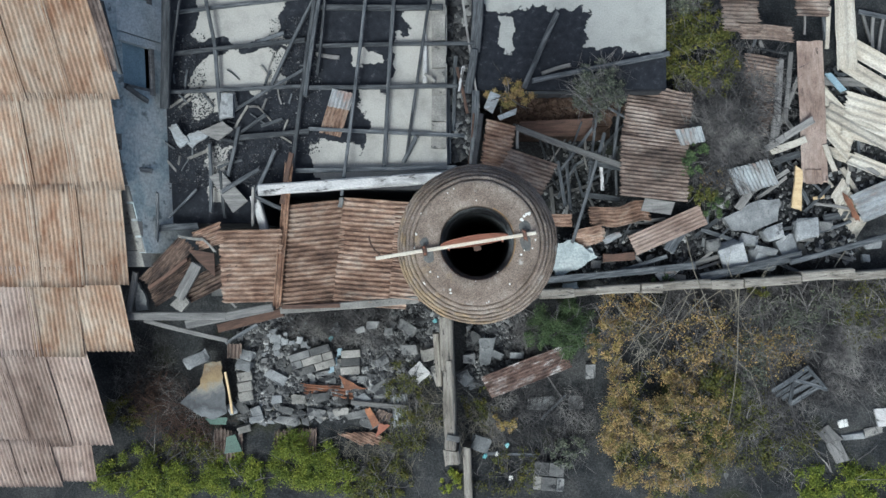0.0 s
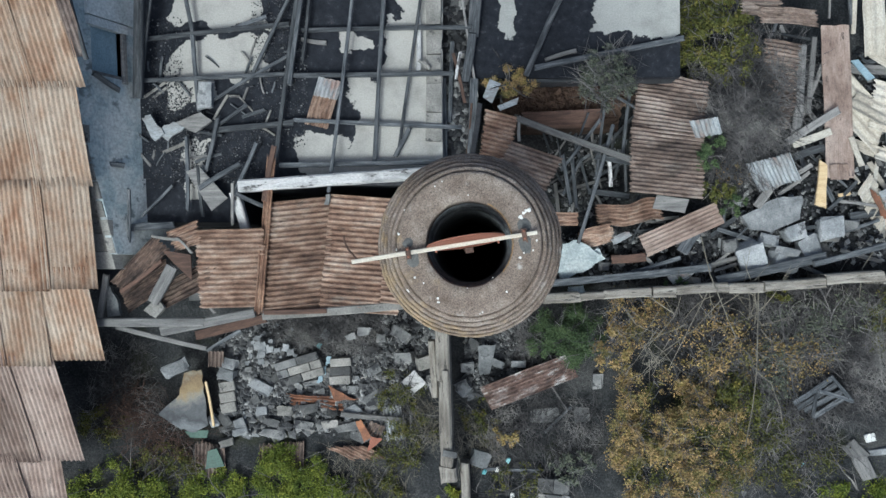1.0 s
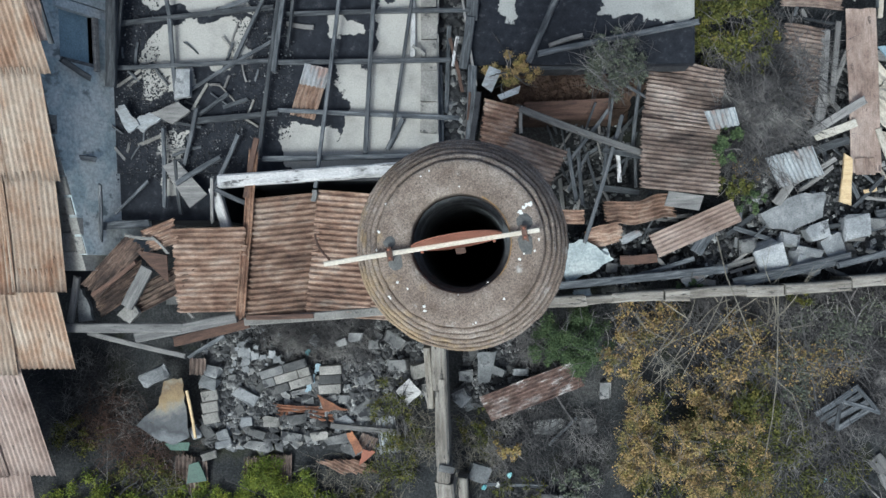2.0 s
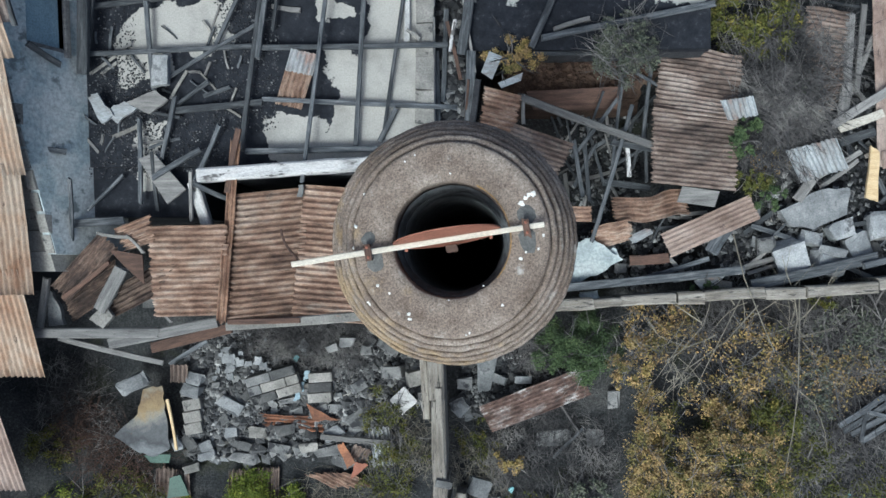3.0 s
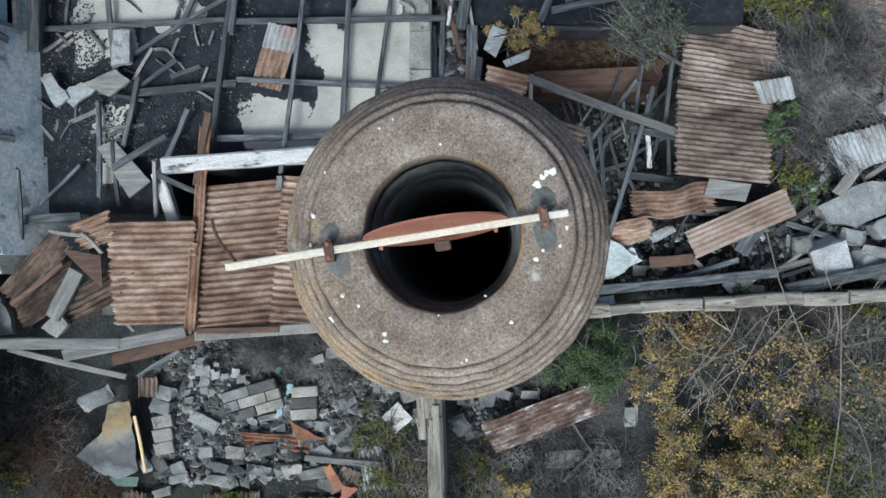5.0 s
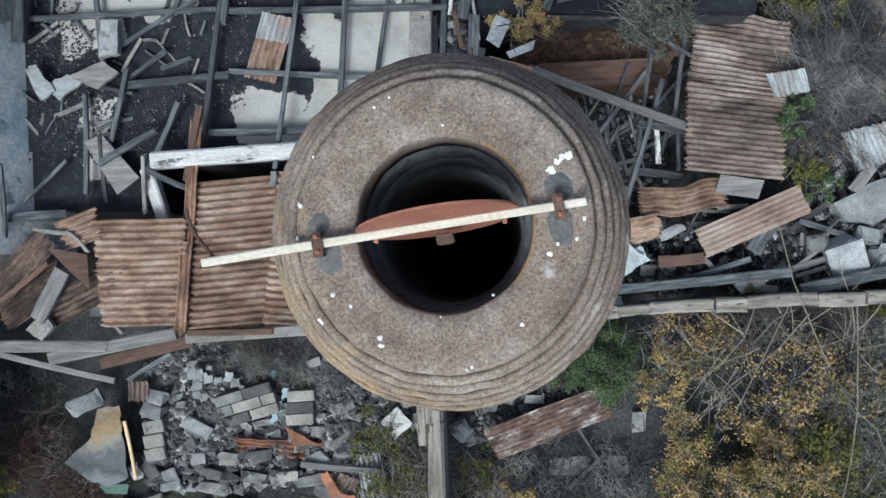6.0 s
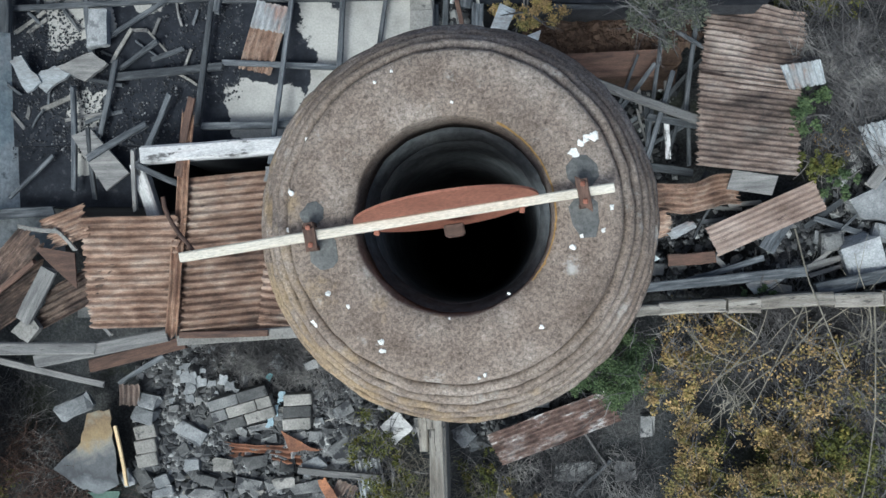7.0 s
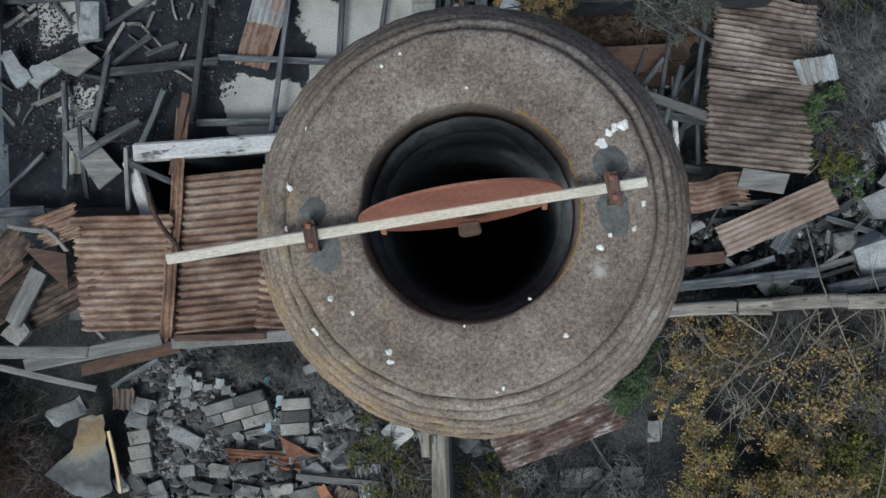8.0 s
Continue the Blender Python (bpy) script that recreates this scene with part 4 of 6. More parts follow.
# ---------------------------------------------------------------- chimney
chimney = empty("chimney", 0, 0, 0, "tall round concrete chimney with a stepped cornice", "chimney")
TOP = 9.74
put("shaft", lathe("shaft", [(0.352, TOP - 0.40), (0.352, TOP - 0.9), (0.36, TOP - 3.0), (0.37, 0.0), (0.92, 0.0), (0.70, TOP - 0.8), (0.70, TOP - 0.40)], FLUE, 96, 0.006, 4), chimney, label="soot-black flue wall")
ring_r = [0.650, 0.702, 0.748, 0.792, 0.832, 0.868]
ring_z = [0.0, -0.085, -0.185, -0.29, -0.395, -0.50]
lip = [(0.392, 0.0), (0.45, 0.003), (0.52, 0.004), (0.59, 0.002), (0.632, -0.002), (0.646, -0.014), (0.652, -0.05), (0.65, -0.3), (0.40, -0.3), (0.388, -0.30), (0.384, -0.15), (0.383, -0.018)]
put("top_slab", lathe("top_slab", [(r, TOP + z) for r, z in lip], AGGREGATE, 220, 0.006, 9), chimney, label="brown-grey exposed aggregate top slab")
put("flue_collar", lathe("flue_collar", [(0.379, TOP - 0.3), (0.42, TOP - 0.3), (0.42, TOP - 0.43), (0.352, TOP - 0.43), (0.35, TOP - 0.385), (0.362, TOP - 0.35)], FLUE, 96, 0.008, 7), chimney)
for i in range(5):
    r0, r1, z0, z1 = ring_r[i], ring_r[i + 1], ring_z[i], ring_z[i + 1]
    prof = [(r0 - 0.03, TOP + z0 - 0.085), (r0 + 0.002, TOP + z0 - 0.085), (r0 + 0.006, TOP + z0 - 0.066), (r0 + 0.022, TOP + z0 - 0.058), (r1 - 0.010, TOP + z0 - 0.066), (r1 - 0.002, TOP + z0 - 0.078),
            (r1, TOP + z0 - 0.10), (r1 + 0.001, TOP + z1 - 0.09), (r1 - 0.02, TOP + z1 - 0.10), (r0 - 0.03, TOP + z1 - 0.10)]
    put("cornice_ring", lathe("cornice_ring", prof, AGGREGATE, 220, 0.007, 11), chimney)
for sx, sy, px_, py_ in ((0.045, 0.045, -0.545, 0.004), (0.05, 0.075, -0.50, -0.14), (0.06, 0.06, 0.492, 0.165), (0.055, 0.085, 0.50, -0.005)):
    me = chunk(sx * 2, sy * 2, 0.016, 0.07, 0.3)
    me.materials.append(PATCH)
    put("mortar_patch", me, chimney, pose(px_, py_, TOP + 0.002, 0, 0, 8))
for k, (px_, py_) in enumerate([(0.46, 0.234), (0.484, 0.272), (0.505, 0.287), (0.529, 0.30), (-0.304, 0.513), (-0.006, 0.434), (-0.581, 0.307), (-0.406, -0.351), (-0.483, -0.301), (-0.547, -0.414),
                                (-0.273, -0.519), (-0.277, -0.488), (0.098, -0.621), (-0.016, -0.395), (0.333, -0.427), (0.601, 0.028), (0.569, -0.06), (0.453, -0.124), (0.486, -0.083), (-0.63, 0.09),
                                (-0.655, -0.05), (0.12, -0.61), (-0.24, 0.555), (0.21, -0.30)]):
    r = (0.019, 0.012, 0.012, 0.019)[k] if k < 4 else (0.017 if k == 9 else RNG.uniform(0.004, 0.011))
    me = chunk(1.5 * r, 1.8 * r, 0.007, 0.32, 0.24)
    me.materials.append(LIME)
    put("lime_splash", me, chimney, pose(px_, py_, TOP + 0.005 - (0.07 if math.hypot(px_, py_) > 0.652 else 0), 0, 0, RNG.uniform(0, 90)))
# ochre lichen along one side of the flue's rim
arc = []
for i in range(46):
    a = radians(-40 + 105 * i / 45)
    arc.append((a, 0.386 + 0.003 * noise.noise(Vector((i * 0.7, 0, 0))), 0.006 + 0.007 * abs(noise.noise(Vector((i * 0.9, 5, 0))))))
v, f = [], []
for a, r, w in arc:
    v += [(r * math.cos(a), r * math.sin(a), TOP - 0.04), ((r + 0.002) * math.cos(a), (r + 0.002) * math.sin(a), TOP + 0.003), ((r + w) * math.cos(a), (r + w) * math.sin(a), TOP + 0.005)]
for i in range(45):
    for j in (0, 1):
        f.append((i * 3 + j, i * 3 + j + 1, i * 3 + j + 4, i * 3 + j + 3))
put("lichen_band", mesh_of("lichen_band", v, f, LICHEN), chimney)

# the damper over the flue: bar, two straps, plate and lug
BAR = TOP + 0.066
bar_a, bar_b = Vector((-1.039, -0.162, BAR)), Vector((0.601, 0.092, BAR))
damper = empty("damper", 0, 0, TOP, "rusted round damper plate hung on an off-white bar", "damper")
timber(bar_a, bar_b, 0.037, 0.037, BARPAINT, parent=damper, name="bar", warp=0.004, ragged=0.002)
way = (bar_b - bar_a).normalized()
side = Vector((0, 0, 1)).cross(way)
for p in (Vector((-0.538, -0.085, BAR)), Vector((0.487, 0.074, BAR))):
    timber(p - side * 0.05, p + side * 0.05, 0.045, 0.012, BROWNWOOD, parent=damper, name="strap", warp=0.002).location.z += 0.024
    for s in (-1, 1):
        put("strap_foot", box_mesh("strap_foot", -0.018, 0.018, -0.008, 0.008, -0.068, 0.026, BROWNWOOD), damper, Matrix.Translation(p + side * 0.045 * s - damper.location) @ pose(0, 0, 0, 0, 0, 9))
        me = chunk(0.018, 0.018, 0.012, 0.03, 0.2)
        me.materials.append(RUSTPLATE)
        put("bolt", me, damper, Matrix.Translation(p + side * 0.033 * s - damper.location + Vector((0, 0, 0.034))))
mid = Vector((-0.025, 0.0, TOP + 0.035)) + side * 0.016
tilt = (side * 0.115 + Vector((0, 0, 1)) * 0.98).normalized()
nrm = way.cross(tilt).normalized()
v, f = [], []
for lay in (-1, 1):
    for i in range(64):
        a = 2 * math.pi * i / 64
        r = 0.358 * (1 + 0.008 * noise.noise(Vector((math.cos(a) * 3, math.sin(a) * 3, 2))))
        v.append(mid + way * r * 0.99 * math.cos(a) + tilt * r * math.sin(a) * 0.97 + nrm * (0.005 * lay) - Vector((0, 0, TOP)))
f = [tuple(range(63, -1, -1)), tuple(range(64, 128))] + [(i, (i + 1) % 64, (i + 1) % 64 + 64, i + 64) for i in range(64)]
put("plate", mesh_of("plate", v, f, RUSTPLATE), damper, label="evenly rusted iron plate")
lug = Vector((0.003, -0.055, TOP - 0.06))
me = chunk(0.075, 0.05, 0.07, 0.05, 0.1)
me.materials.append(BROWNWOOD)
put("lug", me, damper, Matrix.Translation(lug - Vector((0, 0, TOP))) @ pose(0, 0, 0, 0, 0, 8))
for q in ((-0.29, -0.065, BAR - 0.03), (0.26, 0.02, BAR - 0.03)):
    me = chunk(0.02, 0.03, 0.025, 0.05, 0.1)
    me.materials.append(RUSTPLATE)
    put("pin", me, damper, Matrix.Translation(Vector(q) - Vector((0, 0, TOP))))
# the bent iron hook at the bar's end
cu = bpy.data.curves.new("hook", "CURVE")
cu.dimensions, cu.bevel_depth, cu.bevel_resolution = "3D", 0.009, 2
sp = cu.splines.new("POLY")
hook_way = [(-1.112, 0.07, 0.06), (-1.109, 0.03, 0.05), (-1.097, -0.012, 0.03), (-1.078, -0.048, 0.02), (-1.052, -0.08, 0.025), (-1.02, -0.11, 0.04), (-0.99, -0.145, 0.05)]
sp.points.add(len(hook_way) - 1)
for q, p in zip(sp.points, hook_way):
    q.co = (*p, 1)
cu.materials.append(BROWNWOOD)
put("hook", cu, damper, label="bent rusted iron hook")

# ---------------------------------------------------------------- front walls
wall_s = empty("wall_south", -0.3, -2.2, 0, "weathered grey wall with a bleached mortar top", "wall", kind="structure")
ends = (0.0, 0.36, 0.8, 0.9, 1.0)
for e0, e1 in zip(ends, ends[1:]):
    p, q = Vector((-0.62, -1.18, 0.95)), Vector((-0.49, -4.06, 0.95))
    k = RNG.uniform(-0.01, 0.01, 3)
    timber(p.lerp(q, e0) + Vector((k[0], 0, k[1])), p.lerp(q, e1 - 0.002) + Vector((k[0] + k[2], 0, k[1])), 0.30 if e1 == 1.0 else RNG.uniform(0.22, 0.25), 0.9, OLDWALL, parent=wall_s, name="coping_stone", warp=0.014, ragged=0.03)
timber((-0.55, -2.03, 1.43), (-0.49, -3.34, 1.43), 0.1, 0.03, OLDWALL, parent=wall_s, name="mortar_ridge", warp=0.01)
timber((-0.82, -1.52, 0.95), (-0.76, -2.53, 0.9), 0.12, 0.5, OLDWALL, parent=wall_s, name="buttress", warp=0.01)
timber((-0.23, -3.87, 0.3), (-0.18, -5.14, 0.3), 0.17, 0.5, OLDWALL, parent=wall_s, name="wall_stub", warp=0.01)
timber((-0.6, -3.5, 1.42), (-0.36, -3.54, 1.42), 0.12, 0.04, CONCRETE, parent=wall_s, name="cap_stone", warp=0.0)
wall_e = empty("wall_east", 4, -0.6, 0, "low grey concrete wall top", "wall", kind="structure")
cuts = [0.0, 0.09, 0.15, 0.27, 0.33, 0.46, 0.55, 0.7, 0.84, 1.0]
for i in range(9):
    p, q = Vector((1.24, -0.73, 0.85)), Vector((8.44, -0.29, 0.75))
    k = RNG.uniform(-0.03, 0.03, 4)
    a, b = p.lerp(q, cuts[i]) + Vector((0, k[0], k[1])), p.lerp(q, cuts[i + 1] - 0.002) + Vector((0, k[0] + 0.4 * k[2], k[1]))
    timber(a, b, RNG.uniform(0.13, 0.2), 0.9, OLDWALL, parent=wall_e, name="coping_stone", warp=0.01, ragged=0.03)
timber((1.17, -0.48, 1.05), (4.3, -0.15, 0.95), 0.14, 0.1, CHARRED)
timber((4.38, -0.4, 1.05), (6.39, 0.02, 0.95), 0.18, 0.1, CHARRED, label="thick charred beam over the low wall")
timber((6.15, -0.09, 1.0), (8.16, 0.43, 0.9), 0.12, 0.1, CHARRED)

# ---------------------------------------------------------------- fallen sheets and timbers behind the chimney
corrugated((0.19, 2.56, 2.2), (0.72, 2.44, 2.1), (0.06, 1.63, 1.95), RUST, crumple=0.05, ragged=0.03, label="narrow dark rusted corrugated sheet leaning on the rubble")
corrugated((0.62, 2.02, 2.1), (1.54, 1.75, 1.8), (0.25, 1.31, 2.0), RUSTGREY, crumple=0.04, ragged=0.03, label="grey-brown corrugated sheet torn along one edge")
corrugated((2.93, 3.34, 1.5), (4.23, 3.18, 1.3), (2.77, 2.21, 1.6), RUSTGREY, crumple=0.06, ragged=0.03, along=14, label="large grey-brown corrugated sheet sliding off the ruin")
corrugated((2.74, 2.32, 1.68), (4.09, 2.2, 1.45), (2.76, 1.18, 1.5), RUSTGREY, crumple=0.05, ragged=0.03, along=14, label="large grey-brown corrugated sheet sliding off the ruin")
corrugated((3.0, 0.41, 0.9), (4.36, 1.02, 1.1), (3.18, 0.03, 0.85), PINKISH, crumple=0.02, label="pinkish rusted sheet lying over the rubble", amp=0.014)
corrugated((2.19, 0.98, 1.2), (3.35, 1.09, 1.2), (2.28, 0.59, 1.0), RUST, crumple=0.16, ragged=0.05, label="crumpled rusted sheet in the rubble")
corrugated((1.91, 0.56, 1.0), (2.47, 0.67, 1.0), (1.98, 0.19, 0.8), RUST, crumple=0.16, ragged=0.05, label="crumpled brown rusted sheet in the rubble")
corrugated((1.32, 0.83, 1.4), (1.85, 0.84, 1.3), (1.33, 0.58, 1.3), RUST, crumple=0.03, label="rusted sheet end behind the chimney")
slab([(3.27, 1.14, 1.3), (3.86, 1.06, 1.25), (3.79, 0.82, 1.2), (3.2, 0.9, 1.25)], 0.05, GREYWOOD, "board", "grey board under the fallen roof sheets", "board", "boards")
corrugated((3.79, 2.42, 1.6), (3.92, 2.13, 1.5), (4.29, 2.51, 1.55), ZINC, crumple=0.06, label="bent zinc-grey sheet on the brushwood")
corrugated((4.89, 1.7, 1.2), (5.18, 1.22, 1.0), (5.68, 1.91, 1.2), ZINC, crumple=0.05, label="blue-grey zinc sheet on the rubble")
corrugated((0.06, -2.43, 0.55), (1.71, -1.79, 0.55), (0.29, -2.88, 0.4), ZINCRUST, crumple=0.02, amp=0.014, label="rust-brown sheet with white edges below the chimney")
slab([(0.13, 2.75, 2.3), (0.25, 3.05, 2.35), (0.44, 2.98, 2.3), (0.29, 2.65, 2.25)], 0.02, ZINC, "zinc_offcut", "pale blue-white zinc offcut", "sheet metal")
slab([(0.38, 2.61, 2.2), (0.75, 2.76, 2.2), (0.72, 2.64, 2.2), (0.43, 2.53, 2.2)], 0.02, ZINC, "zinc_offcut", "pale blue-white zinc offcut", "sheet metal")
slab([(0.83, 2.62, 1.5), (2.36, 2.68, 1.5), (2.27, 2.37, 1.3), (0.95, 2.37, 1.3)], 0.1, BROWNWOOD, "plank_panel", "dark red-brown panel over the open pit", "board", "boards")
timber((0.7, 2.46, 2.0), (2.78, 1.76, 1.5), 0.12, 0.1, GREYWOOD, label="bluish grey rafter across the open pit")
timber((0.76, 2.46, 2.0), (0.79, 2.04, 1.9), 0.06, 0.05, GREYWOOD)
timber((0.05, 4.94, 2.4), (-0.06, 3.81, 2.3), 0.2, 0.12)
timber((-0.06, 3.85, 2.35), (-0.17, 3.04, 2.2), 0.15, 0.12)
timber((-0.26, 4.7, 2.5), (0.06, 2.77, 2.2), 0.04, 0.04, GREYWOOD)
timber((-0.39, 3.47, 2.4), (-0.17, 2.66, 2.2), 0.06, 0.05, BROWNWOOD)
timber((-0.26, 3.47, 2.5), (-0.3, 3.05, 2.4), 0.07, 0.05, WHITEPAINT, label="short white-painted lath on the charred beams")
timber((-0.04, 3.09, 2.2), (-0.07, 1.64, 1.9), 0.14, 0.1)
timber((0.06, 2.66, 2.2), (-0.07, 1.64, 1.9), 0.12, 0.1, DARK)
timber((-0.08, 2.66, 2.2), (-0.17, 1.64, 1.9), 0.04, 0.04, BROWNWOOD)
timber((1.51, 4.49, 2.35), (0.86, 3.12, 2.28), 0.12, 0.1, label="charred diagonal beam on the sooty floor")
timber((1.03, 3.22, 2.3), (3.57, 3.77, 2.2), 0.12, 0.08)
timber((0.91, 3.06, 2.2), (1.77, 3.11, 2.0), 0.08, 0.06)
timber((1.75, 3.55, 2.2), (1.22, 3.39, 2.2), 0.08, 0.06, GREYWOOD)
timber((2.34, 2.81, 1.6), (2.21, 1.51, 1.0), 0.07, 0.06)
timber((2.45, 2.37, 1.6), (1.87, 0.28, 1.0), 0.07, 0.06)
timber((2.21, 2.48, 1.6), (1.57, 1.62, 1.1), 0.07, 0.06)
timber((2.03, 2.61, 1.5), (1.76, 1.73, 1.1), 0.05, 0.05)
timber((2.79, 2.99, 1.5), (2.65, 1.81, 1.3), 0.08, 0.06)
timber((2.43, 1.81, 1.3), (2.44, 1.32, 1.2), 0.08, 0.05, WHITEPAINT, label="short white-painted post in the pit")
timber((2.7, 2.35, 1.4), (2.73, 1.22, 1.1), 0.07, 0.06)
timber((1.55, 1.86, 1.4), (1.77, 1.01, 1.0), 0.08, 0.05)
timber((1.78, 1.94, 1.2), (1.86, 0.96, 0.9), 0.07, 0.05)
timber((2.1, 1.23, 1.0), (2.8, 1.12, 1.0), 0.12, 0.06)
timber((2.15, 1.85, 1.4), (3.38, 1.65, 1.2), 0.1, 0.06)
timber((1.97, 1.85, 1.0), (1.64, 1.19, 0.9), 0.06, 0.05)
timber((2.51, 2.86, 1.6), (3.13, 2.51, 1.4), 0.06, 0.05)
timber((-0.58, 3.14, 1.95), (-0.53, 1.75, 1.95), 0.12, 0.1)
timber((-0.38, 3.79, 1.95), (-0.47, 2.39, 1.95), 0.1, 0.08)

# ---------------------------------------------------------------- heap of boards and roofing beside the wall
corrugated((6.93, 5.31, 1.3), (7.1, 3.69, 1.0), (7.33, 5.31, 1.3), BONE, pitch=0.17, amp=0.02, crumple=0.05, ragged=0.02, label="bone-white wavy roofing strip lying on the heap")
corrugated((6.24, 4.22, 1.2), (6.43, 1.48, 0.9), (6.75, 4.21, 1.2), PINKISH, pitch=0.45, amp=0.012, crumple=0.03, label="long pinkish brown trough sheet lying across the heap", along=16)
corrugated((6.47, 1.72, 0.95), (6.51, 1.44, 0.9), (6.8, 1.72, 0.95), PINKISH, pitch=0.4, amp=0.01, crumple=0.03, label="pinkish brown sheet end on the heap")
corrugated((6.87, 3.41, 0.9), (7.56, 2.68, 0.85), (6.7, 2.64, 0.8), BONE, pitch=0.16, amp=0.02, crumple=0.04, label="bone-coloured fibre cement sheet, broken")
corrugated((7.29, 3.27, 1.0), (8.4, 2.94, 0.95), (7.23, 2.4, 0.85), BONE, pitch=0.15, amp=0.022, crumple=0.03, ragged=0.05, label="bone-coloured fibre cement sheet, broken")
corrugated((6.81, 2.78, 0.95), (8.45, 1.89, 0.8), (6.98, 3.06, 0.95), BONE, pitch=0.15, amp=0.022, crumple=0.03, ragged=0.05, label="bone-coloured fibre cement sheet, broken", along=14)
corrugated((7.38, 4.31, 1.1), (8.39, 3.76, 1.0), (7.3, 4.0, 1.0), BONE, pitch=0.16, amp=0.02, crumple=0.02, label="bone-coloured fibre cement sheet, broken")
corrugated((7.32, 3.95, 0.95), (8.43, 3.28, 0.9), (7.23, 3.69, 0.9), BONE, pitch=0.16, amp=0.02, crumple=0.03, label="bone-coloured fibre cement sheet, broken")
corrugated((6.91, 2.25, 0.75), (8.5, 1.74, 0.7), (7.19, 1.95, 0.65), BONE, pitch=0.15, amp=0.02, crumple=0.05, ragged=0.05, label="bone-coloured fibre cement sheet, broken")
corrugated((7.37, 1.85, 0.75), (8.49, 1.4, 0.7), (7.54, 2.08, 0.75), BONE, pitch=0.15, amp=0.02, crumple=0.04, ragged=0.05, label="bone-coloured fibre cement sheet, broken")
corrugated((7.26, 1.6, 0.8), (7.05, 1.23, 0.75), (7.8, 0.71, 0.6), BONE, pitch=0.13, amp=0.022, crumple=0.04, ragged=0.03, label="broken sheet with a rust stain on the heap")
corrugated((7.39, 1.22, 0.85), (8.43, 1.66, 0.85), (7.71, 0.67, 0.7), ZINC, pitch=0.12, amp=0.016, crumple=0.02, label="pale blue-white zinc sheet on the heap")
slab([(7.25, 1.28, 0.83), (7.42, 1.14, 0.82), (7.62, 0.7, 0.75), (7.47, 0.78, 0.75)], 0.02, ORANGE, "rust_flake", "orange rusted sheet edge on the heap", "sheet metal", "", 0.02)
slab([(6.23, 1.78, 1.15), (6.36, 1.67, 1.15), (6.35, 0.9, 1.1), (6.16, 0.97, 1.1)], 0.06, PALEWOOD, "fresh_plank", "pale yellow fresh-split plank on the heap", "board", "boards", 0.01)
slab([(6.84, 3.6, 1.05), (6.97, 3.62, 1.05), (7.29, 3.29, 1.0), (7.16, 3.24, 1.0)], 0.03, BLUEPANE, "blue_board", "short pale blue painted board on the heap", "board", "boards")
timber((5.97, 3.89, 1.05), (5.85, 2.23, 0.95), 0.17, 0.05, GREYWOOD, label="broad silvered plank on the heap")
timber((6.15, 4.04, 1.1), (6.12, 2.67, 0.95), 0.12, 0.05, GREYWOOD, label="broad silvered plank on the heap")
timber((6.55, 2.68, 1.2), (5.72, 2.11, 1.0), 0.14, 0.05, GREYWOOD, label="broad silvered plank on the heap")
timber((6.44, 2.32, 1.05), (5.81, 2.08, 0.95), 0.14, 0.05, BONE, label="pale plank on the heap")
timber((6.33, 3.56, 1.0), (5.94, 2.46, 0.9), 0.1, 0.05, GREYWOOD)
timber((6.86, 2.21, 1.0), (7.07, 1.7, 0.9), 0.11, 0.05, BONE, label="pale plank on the heap")
timber((6.39, 2.03, 0.95), (5.87, 1.85, 0.85), 0.14, 0.05, CHARRED)
timber((6.15, 1.73, 0.9), (5.46, 1.29, 0.8), 0.10, 0.06, GREYWOOD)
timber((6.14, 1.6, 0.85), (5.59, 1.18, 0.75), 0.08, 0.06, GREYWOOD)
timber((5.96, 1.46, 0.8), (5.64, 1.2, 0.75), 0.08, 0.06, CHARRED)
timber((5.48, 1.37, 0.95), (5.17, 0.97, 0.85), 0.16, 0.05, GREYWOOD)
timber((7.03, 1.4, 0.75), (6.54, 0.93, 0.7), 0.09, 0.06, CHARRED)
timber((6.93, 1.23, 0.72), (6.71, 1.16, 0.72), 0.08, 0.05, PALEWOOD)
timber((7.69, 4.95, 0.62), (8.58, 4.71, 0.62), 0.09, 0.06, CHARRED)
timber((7.81, 4.9, 0.6), (7.94, 4.33, 0.55), 0.07, 0.06, GREYWOOD)
timber((8.01, 4.86, 0.6), (7.99, 4.22, 0.55), 0.07, 0.06, GREYWOOD)
timber((8.2, 4.83, 0.6), (8.1, 4.16, 0.55), 0.07, 0.06, GREYWOOD)
timber((6.79, 5.04, 1.1), (6.85, 4.28, 1.0), 0.07, 0.06, CHARRED)
timber((6.95, 4.93, 1.1), (6.89, 4.12, 1.0), 0.09, 0.05, BONE, label="pale plank on the heap")
timber((6.46, 5.05, 1.1), (6.43, 4.39, 1.05), 0.05, 0.05, GREYWOOD)
timber((6.97, 0.79, 0.6), (8.08, 0.9, 0.6), 0.14, 0.08, CHARRED)
timber((7.11, 2.55, 0.6), (8.11, 2.32, 0.6), 0.1, 0.08, CHARRED)
timber((7.22, 2.44, 0.6), (7.36, 1.77, 0.5), 0.09, 0.07, CHARRED)
timber((7.66, 2.38, 0.6), (7.75, 1.77, 0.5), 0.09, 0.07, CHARRED)
timber((6.88, 3.56, 0.7), (8.52, 3.44, 0.7), 0.18, 0.08, GREYWOOD)
corrugated((5.05, 4.53, 1.45), (6.09, 4.47, 1.35), (5.16, 4.28, 1.25), RUSTGREY, crumple=0.09, ragged=0.05, label="crushed grey-brown sheet in the brushwood")
